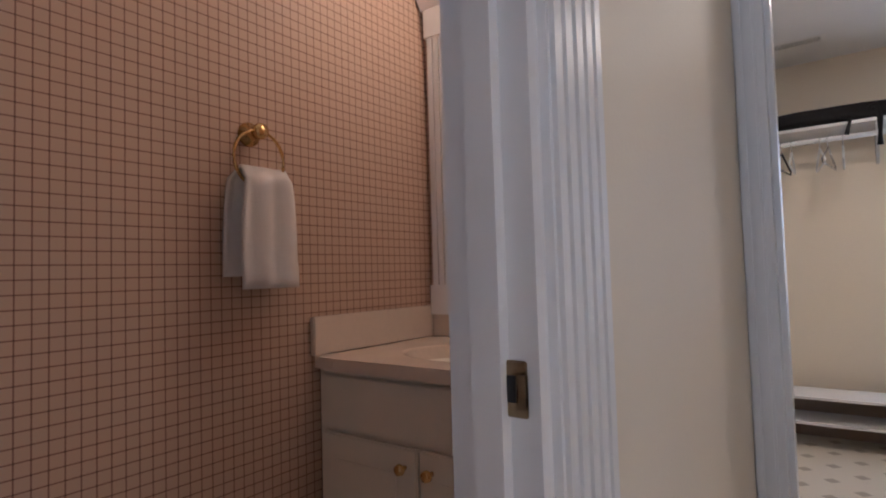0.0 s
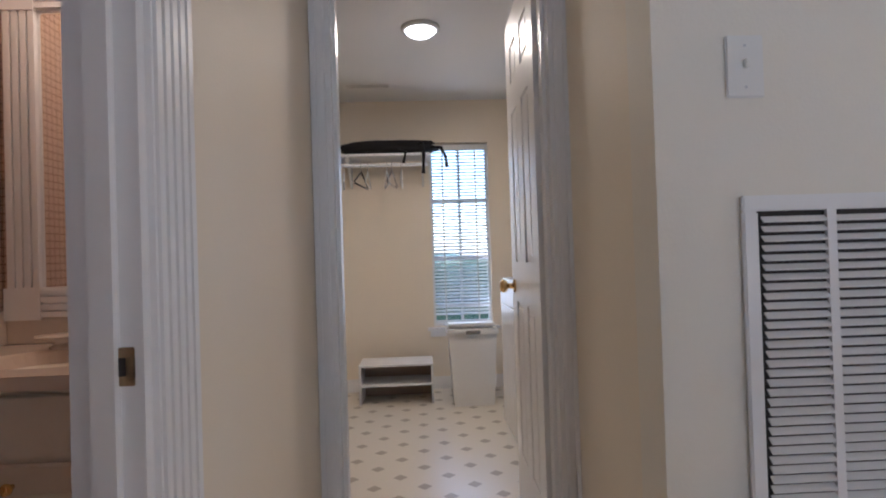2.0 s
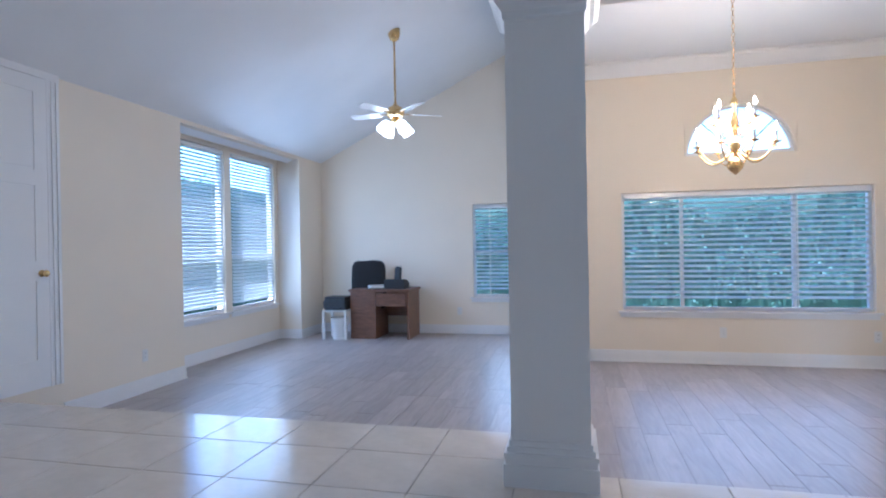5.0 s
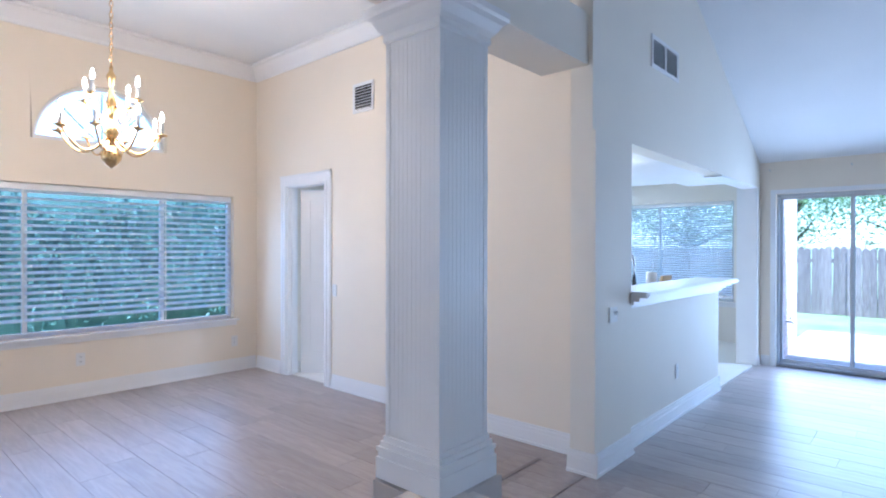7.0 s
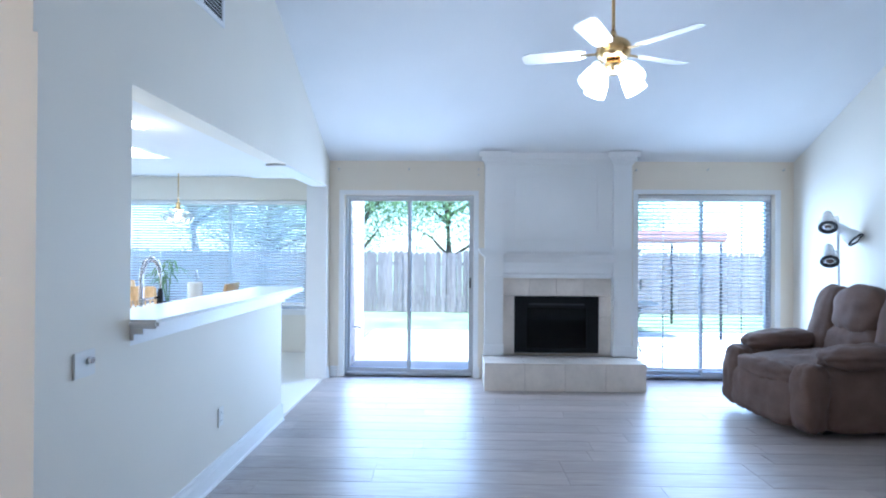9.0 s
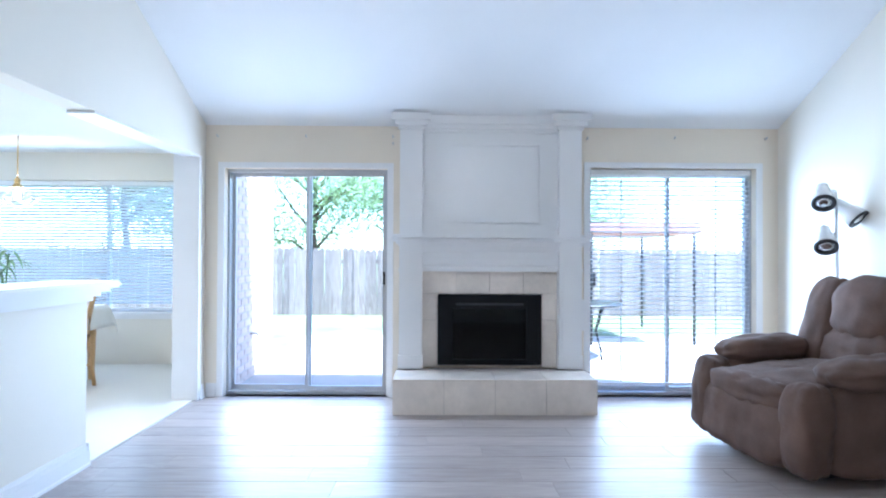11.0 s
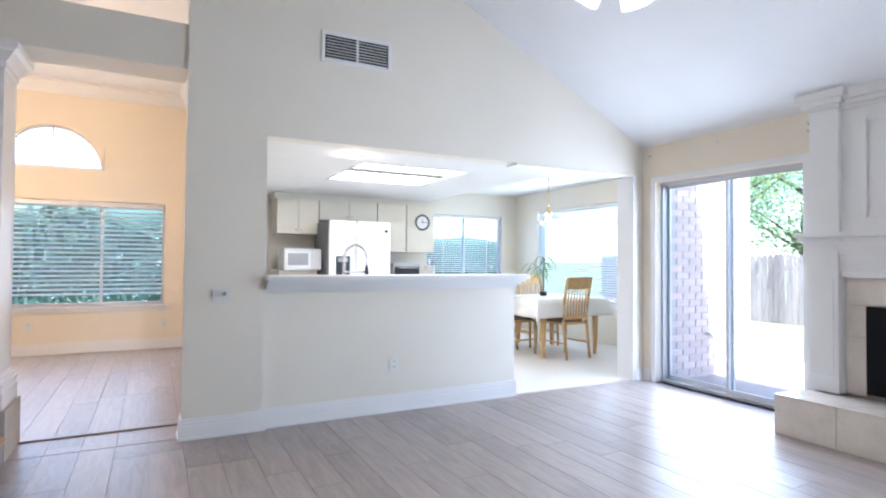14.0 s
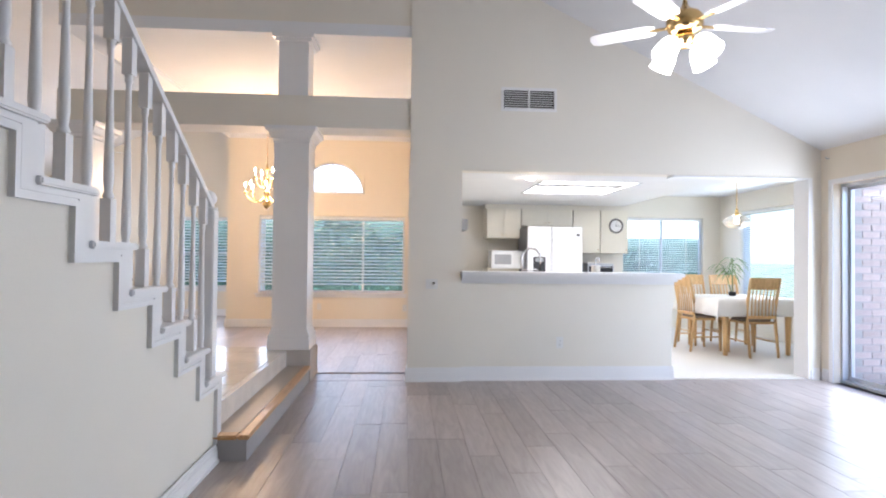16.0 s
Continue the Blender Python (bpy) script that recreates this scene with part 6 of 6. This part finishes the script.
rings = [[bm.verts.new((x, y, 0.0)) for x, y in outer], [bm.verts.new((x, y, 0.032)) for x, y in outer]]
for r, z in ((1.0, 0.033), (0.95, 0.03), (0.85, 0.0), (0.65, -0.06), (0.3, -0.085), (0.02, -0.088)):
    rings.append([bm.verts.new((cx2 + 0.02 + 0.155 * r * c, cy2 + 0.21 * r * s, z)) for c, s in inner])
for a, b in zip(rings, rings[1:]):
    for k in range(n):
        bm.faces.new((a[k], a[(k + 1) % n], b[(k + 1) % n], b[k]))
part("slab", bm, CULTURED, vt)
part("side_splash", box(0.0, 0.0, 0.034, 0.54, 0.018, 0.138, 0.003), CULTURED, vt)
part("back_splash", box(0.0, 0.018, 0.034, 0.018, 0.72, 0.135, 0.003), CULTURED, vt)
part("faucet", tube([(0.06, 0.36, 0.033), (0.06, 0.36, 0.09), (0.10, 0.36, 0.12), (0.15, 0.36, 0.105)], 0.011, 10), BRASS, thing("basin_faucet", "brass basin faucet on the vanity top", "faucet", (-1.54, -1.975, ZP + 0.788)))
sd = thing("soap_dish", "small cream soap dish on the vanity", "soap dish", (-1.41, -1.72, ZP + 0.821))
part("dish", lathe([(0.03, 0), (0.032, 0.006), (0.02, 0.012), (0.022, 0.02), (0.062, 0.034), (0.066, 0.04), (0.05, 0.036), (0.01, 0.028)], 20), CULTURED, sd)
mi = thing("wall_mirror", "large mirror in a white fluted frame", "mirror", (-1.546, -1.60, 1.205))
part("glass", box(0.004, -0.255, 0.06, 0.010, 0.255, 1.0), MIRROR, mi)
for y0, y1 in ((-0.355, -0.255), (0.255, 0.355)):
    bm = bmesh.new()
    add_box(bm, 0.001, y0, 0.10, 0.018, y1, 0.96)
    for k in range(4):
        c = y0 + 0.0125 + 0.025 * k
        add_box(bm, 0.018, c - 0.003, 0.10, 0.026, c + 0.014, 0.96)
    for z0, z1 in ((0.0, 0.10), (0.96, 1.06)):
        add_box(bm, 0.001, y0 - 0.004, z0, 0.030, y1 + 0.004, z1)
    part("frame_side", bm, TRIM, mi)
for z0 in (0.0, 0.96):
    bm = bmesh.new()
    add_box(bm, 0.001, -0.25, z0, 0.018, 0.25, z0 + 0.10)
    for k in range(4):
        add_box(bm, 0.018, -0.25, z0 + 0.008 + 0.023 * k, 0.027, 0.25, z0 + 0.024 + 0.023 * k)
    part("frame_rail", bm, TRIM, mi)
bm = prism([(0.001, 1.061), (0.03, 1.061), (0.045, 1.085), (0.07, 1.11), (0.075, 1.14), (0.001, 1.14)], 1, -0.37, 0.37)
part("cornice", bm, TRIM, mi)
tr = thing("towel_ring", "polished brass towel ring on the papered wall", "towel ring", (-0.825, -1.98, 1.700))
part("post", lathe([(0.03, 0), (0.03, 0.006), (0.016, 0.012), (0.014, 0.04), (0.02, 0.048), (0.018, 0.058), (0.004, 0.062)], 18, pose(0, 0, 0, -90, 0, 0)), BRASS, tr)
part("ring", tube([(0.070 * math.sin(2 * math.pi * k / 32), 0.045, -0.068 + 0.070 * math.cos(2 * math.pi * k / 32)) for k in range(32)], 0.0042, 8, True), BRASS, tr)
tw = thing("hand_towel", "folded white terry hand towel hanging in the ring", "towel", (-0.835, -1.935, 1.600))
bm = bmesh.new()
rows = []
for j in range(25):
    v = j / 24
    row = []
    for i in range(17):
        u = i / 16 * 2 - 1
        if v < 0.5:
            z, y = -0.28 * (1 - 2 * v), 0.018
        else:
            z, y = -0.25 * (2 * v - 1), -0.016
        near = math.exp(-abs(z) * 14)
        wd = 0.080 - 0.018 * near
        y += 0.008 * math.sin(u * 7 + (0 if v < 0.5 else 2)) * (1 - 0.3 * near) * (1 if v < 0.5 else -1) + (0.004 if abs(z) > 0.225 and v < 0.5 else 0)
        if v == 0.5:
            z, y = 0.006, 0
        row.append(bm.verts.new((u * wd + (0.012 if v > 0.5 else 0), y, z)))
    rows.append(row)
for a, b in zip(rows, rows[1:]):
    for i in range(16):
        bm.faces.new((a[i], a[i + 1], b[i + 1], b[i])).smooth = True
part("terry", bm, TERRY, tw).modifiers.new("thickness", "SOLIDIFY").thickness = 0.008

# ---- outside ----
setting("ground", box(-400, -400, -0.40, 400, 400, -0.20), GRASS, "sunlit lawn", "ground")
setting("patio", box(7.78, -6.0, -0.20, 12.0, 2.90, -0.10), PATIO, "pale concrete patio", "pavement")
fe = thing("fence", "weathered grey wooden picket fence", "fence", (16.0, 0, -0.20))
rng = random.Random(9)
me = mesh_of("board", prism([(-0.068, 0), (0.068, 0), (0.068, 1.56), (0.03, 1.62), (-0.03, 1.62), (-0.068, 1.56)], 0, -0.009, 0.009), FENCE)
for k in range(150):
    b = new("board", me)
    b.parent = fe
    b.location = (rng.uniform(-0.008, 0.008), -9.0 + 0.142 * k, rng.uniform(-0.03, 0.02))
    b.rotation_euler = (radians(rng.uniform(-0.6, 0.6)), 0, 0)
for z in (0.35, 1.25):
    part("rail", box(0.015, -9.1, z, 0.055, 12.4, z + 0.09), FENCE, fe)


def brick_wall(name, label, x0, x1, y, z0, z1):
    """Exterior brick facing on the outside of the nook, facing south."""
    ob = tagged(part(name, box(x0, y - 0.02, z0, x1, y + 0.10, z1), MORTAR), label, "wall", kind="structure")
    bl, bh, j = 0.20, 0.062, 0.012
    me = mesh_of("brick", box(0, -0.012, 0, bl - j, 0.03, bh, 0.003), BRICK)
    r = 0
    z = z0
    while z + bh < z1:
        x = x0 - (bl / 2 if r % 2 else 0)
        while x < x1:
            if x >= x0 - 0.02 and x + bl < x1 + 0.03:
                b = new("brick", me)
                b.parent, b.location = ob, (x, y - 0.02 + 0.006, z)
            x += bl
        z += bh + j
        r += 1
    return ob


brick_wall("wall_brick_nook", "pinkish brick outside wall", 7.80, 9.15, 2.66, -0.20, 2.45)
sp = thing("hose_tap", "small metal hose tap on the brick wall", "tap", (8.35, 2.63, 0.45))
part("pipe", tube([(0, 0, 0), (0, -0.07, 0), (0, -0.09, -0.03)], 0.011, 8), ALU, sp)
part("wheel", tube([(0.025 * math.cos(a * math.pi / 6), -0.05, 0.045 + 0.025 * math.sin(a * math.pi / 6)) for a in range(12)], 0.004, 6, True), ALU, sp)


def tree(x, y, h, spread, seed, label):
    t = thing("tree", label, "tree", (x, y, -0.2), 0, "garden trees")
    rg = random.Random(seed)
    bm = bmesh.new()
    add_tube(bm, [(0, 0, 0), (0.05, 0.04, h * 0.25), (-0.05, 0.1, h * 0.5), (0.05, 0, h * 0.8)], [0.17, 0.13, 0.10, 0.04], 9)
    tips = []
    for k in range(12):
        a = rg.uniform(0, 2 * math.pi)
        z0 = h * rg.uniform(0.25, 0.7)
        r = spread * rg.uniform(0.5, 1.0)
        mid = Vector((r * 0.5 * math.cos(a), r * 0.5 * math.sin(a), z0 + h * 0.12))
        tip = Vector((r * math.cos(a), r * math.sin(a), z0 + h * rg.uniform(0.1, 0.3)))
        add_tube(bm, [(0, 0.05, z0), mid, tip], [0.06, 0.035, 0.012], 6)
        tips += [tip, mid.lerp(tip, 0.5), mid]
    part("trunk", bm, BARK, t)
    vs, fs = [], []
    for c in tips:
        for _ in range(400):
            p = c + Vector((rg.gauss(0, 0.55), rg.gauss(0, 0.55), rg.gauss(0, 0.42)))
            d = Vector((rg.uniform(-1, 1), rg.uniform(-1, 1), rg.uniform(-0.7, 0.4))).normalized()
            e = d.cross(Vector((rg.uniform(-1, 1), rg.uniform(-1, 1), 1))).normalized()
            s = rg.uniform(0.035, 0.075)
            i = len(vs)
            vs += [p, p + d * s + e * s * 0.4, p + d * s * 2, p + d * s - e * s * 0.4]
            fs.append((i, i + 1, i + 2, i + 3))
    me = bpy.data.meshes.new("crown")
    me.from_pydata([tuple(v) for v in vs], [], fs)
    me.materials.append(LEAF)
    cr = new("crown", me)
    cr.parent = t


tree(19.0, 1.5, 5.5, 2.6, 1, "leafy garden tree behind the fence")
tree(20.0, 4.5, 5.0, 2.4, 2, "leafy garden tree behind the fence")
tree(18.2, -1.0, 5.2, 2.3, 3, "leafy garden tree behind the fence")
tree(19.5, -3.5, 5.5, 2.6, 4, "leafy garden tree behind the fence")
tree(18.3, 7.0, 4.8, 2.3, 5, "leafy tree beyond the breakfast nook")
tree(17.5, 9.0, 5.5, 2.6, 6, "leafy tree beyond the breakfast nook")


def hedge(x0, x1, y0, y1, h, seed, label, leaf=LEAF2):
    ob = thing("hedge", label, "hedge", (0, 0, -0.2))
    rg = random.Random(seed)
    vs, fs = [], []
    nn = int((x1 - x0) * (y1 - y0) * h * 700)
    for _ in range(min(nn, 22000)):
        p = Vector((rg.uniform(x0, x1), rg.uniform(y0, y1), h * rg.random() ** 0.7))
        p.z *= 0.85 + 0.3 * noise.noise(Vector((p.x * 0.9, p.y * 0.9, seed)))
        d = Vector((rg.uniform(-1, 1), rg.uniform(-1, 1), rg.uniform(-0.6, 0.8))).normalized()
        e = d.cross(Vector((rg.uniform(-1, 1), rg.uniform(-1, 1), 1))).normalized()
        s = rg.uniform(0.035, 0.07)
        i = len(vs)
        vs += [p, p + d * s + e * s * 0.45, p + d * s * 2, p + d * s - e * s * 0.45]
        fs.append((i, i + 1, i + 2, i + 3))
    me = bpy.data.meshes.new("foliage")
    me.from_pydata([tuple(v) for v in vs], [], fs)
    me.materials.append(leaf)
    fo = tagged(new("foliage", me), kind="stuff")
    fo.parent = ob
    bm = bmesh.new()
    along = x1 - x0 > y1 - y0
    for k in range(8):
        u = (k + 0.5) / 8
        x, y = (x0 + (x1 - x0) * u, (y0 + y1) / 2) if along else ((x0 + x1) / 2, y0 + (y1 - y0) * u)
        add_tube(bm, [(x, y, 0), (x + 0.05, y, h * 0.6)], [0.03, 0.012], 6)
    part("stems", bm, BARK, ob)
    # one solid blob in the foliage material fills the inside of the hedge
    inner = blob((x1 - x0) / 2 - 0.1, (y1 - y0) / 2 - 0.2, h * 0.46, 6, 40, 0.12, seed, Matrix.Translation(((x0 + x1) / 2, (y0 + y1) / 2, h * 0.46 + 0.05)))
    part("inner_mass", inner, leaf, ob, "solid inner mass in the hedge's leaf colour")


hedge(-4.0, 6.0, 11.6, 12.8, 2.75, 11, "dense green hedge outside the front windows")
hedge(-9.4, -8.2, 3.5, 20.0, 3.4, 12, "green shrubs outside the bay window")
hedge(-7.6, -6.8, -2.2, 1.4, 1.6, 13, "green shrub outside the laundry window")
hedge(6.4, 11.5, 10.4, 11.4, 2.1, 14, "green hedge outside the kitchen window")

# patio furniture seen through the blind
pt = thing("patio_table", "dark metal patio table", "table", (10.2, -1.3, -0.10))
part("tabletop", lathe([(0.55, 0.70), (0.56, 0.715), (0.55, 0.73)], 28), BLACK, pt)
for k in range(4):
    a = math.pi / 2 * k + 0.5
    part("leg", tube([(0.40 * math.cos(a), 0.40 * math.sin(a), 0), (0.28 * math.cos(a), 0.28 * math.sin(a), 0.35), (0.42 * math.cos(a), 0.42 * math.sin(a), 0.70)], 0.014, 7), BLACK, pt)
gz = thing("garden_canopy", "metal-framed garden canopy with a red-brown cloth valance", "canopy", (12.2, -1.7, -0.10))
for sx in (-1, 1):
    for sy in (-1, 0, 1):
        part("post", tube([(sx * 1.1, sy * 1.6, 0), (sx * 1.1, sy * 1.6, 1.9)], 0.025, 8), BLACK, gz)
part("valance", box(-1.15, -1.7, 1.72, 1.15, 1.7, 1.90, 0.03), REDCLOTH, gz, "red-brown cloth valance")

# ---- floor pieces: planks and tiles ----
PL, PW = 1.22, 0.195
planks = tagged(new("floor_planks"), "grey-brown wood plank floor", "floor", kind="structure")
plank_me = mesh_of("plank", box(0.0007, 0.0007, -0.011, PW - 0.0007, PL - 0.0007, 0.0, 0.0012), PLANK)
rng = random.Random(21)


def lay(x0, x1, ystart, yend, step):
    x = x0
    while x < x1:
        y = ystart - step * rng.uniform(0, PL)
        first = True
        while (y < yend) if step > 0 else (y > yend):
            lo, hi = y, y + step * PL
            a, b = sorted((lo, hi))
            edge = ystart
            o = new("plank", plank_me)
            o.parent = planks
            if step > 0:
                a2 = max(a, edge)
                o.location = (x, a2, 0)
                o.scale = (1, (b - a2) / PL, 1)
            else:
                b2 = min(b, edge)
                o.location = (x, a, 0)
                o.scale = (1, (b2 - a) / PL, 1)
            y += step * PL
        x += PW


lay(1.80, 7.60, 2.79, -2.4, -1)
lay(-0.15, 3.40, 2.80, 7.15, 1)
lay(-4.58, -0.16, 3.45, 9.0, 1)
TS = 0.455
tile_me = mesh_of("floor_tile", box(0.002, 0.002, -0.012, TS - 0.002, TS - 0.002, 0.0, 0.002), TILE)
for i in range(14):
    for j in range(12):
        x, y = -4.40 + i * TS, -1.92 + j * TS + 0.0
        x1, y1 = min(x + TS, 1.93), min(y + TS, 3.50 if x + TS <= -0.1 else 2.97)
        if x1 - x < 0.05 or y1 - y < 0.05 or (x < -1.9 and y < 0.3) or (y < -2.4):
            continue
        o = new("floor_tile", tile_me)
        o.parent = platform
        o.location = (x, y, ZP)
        o.scale = ((x1 - x) / TS, (y1 - y) / TS, 1)
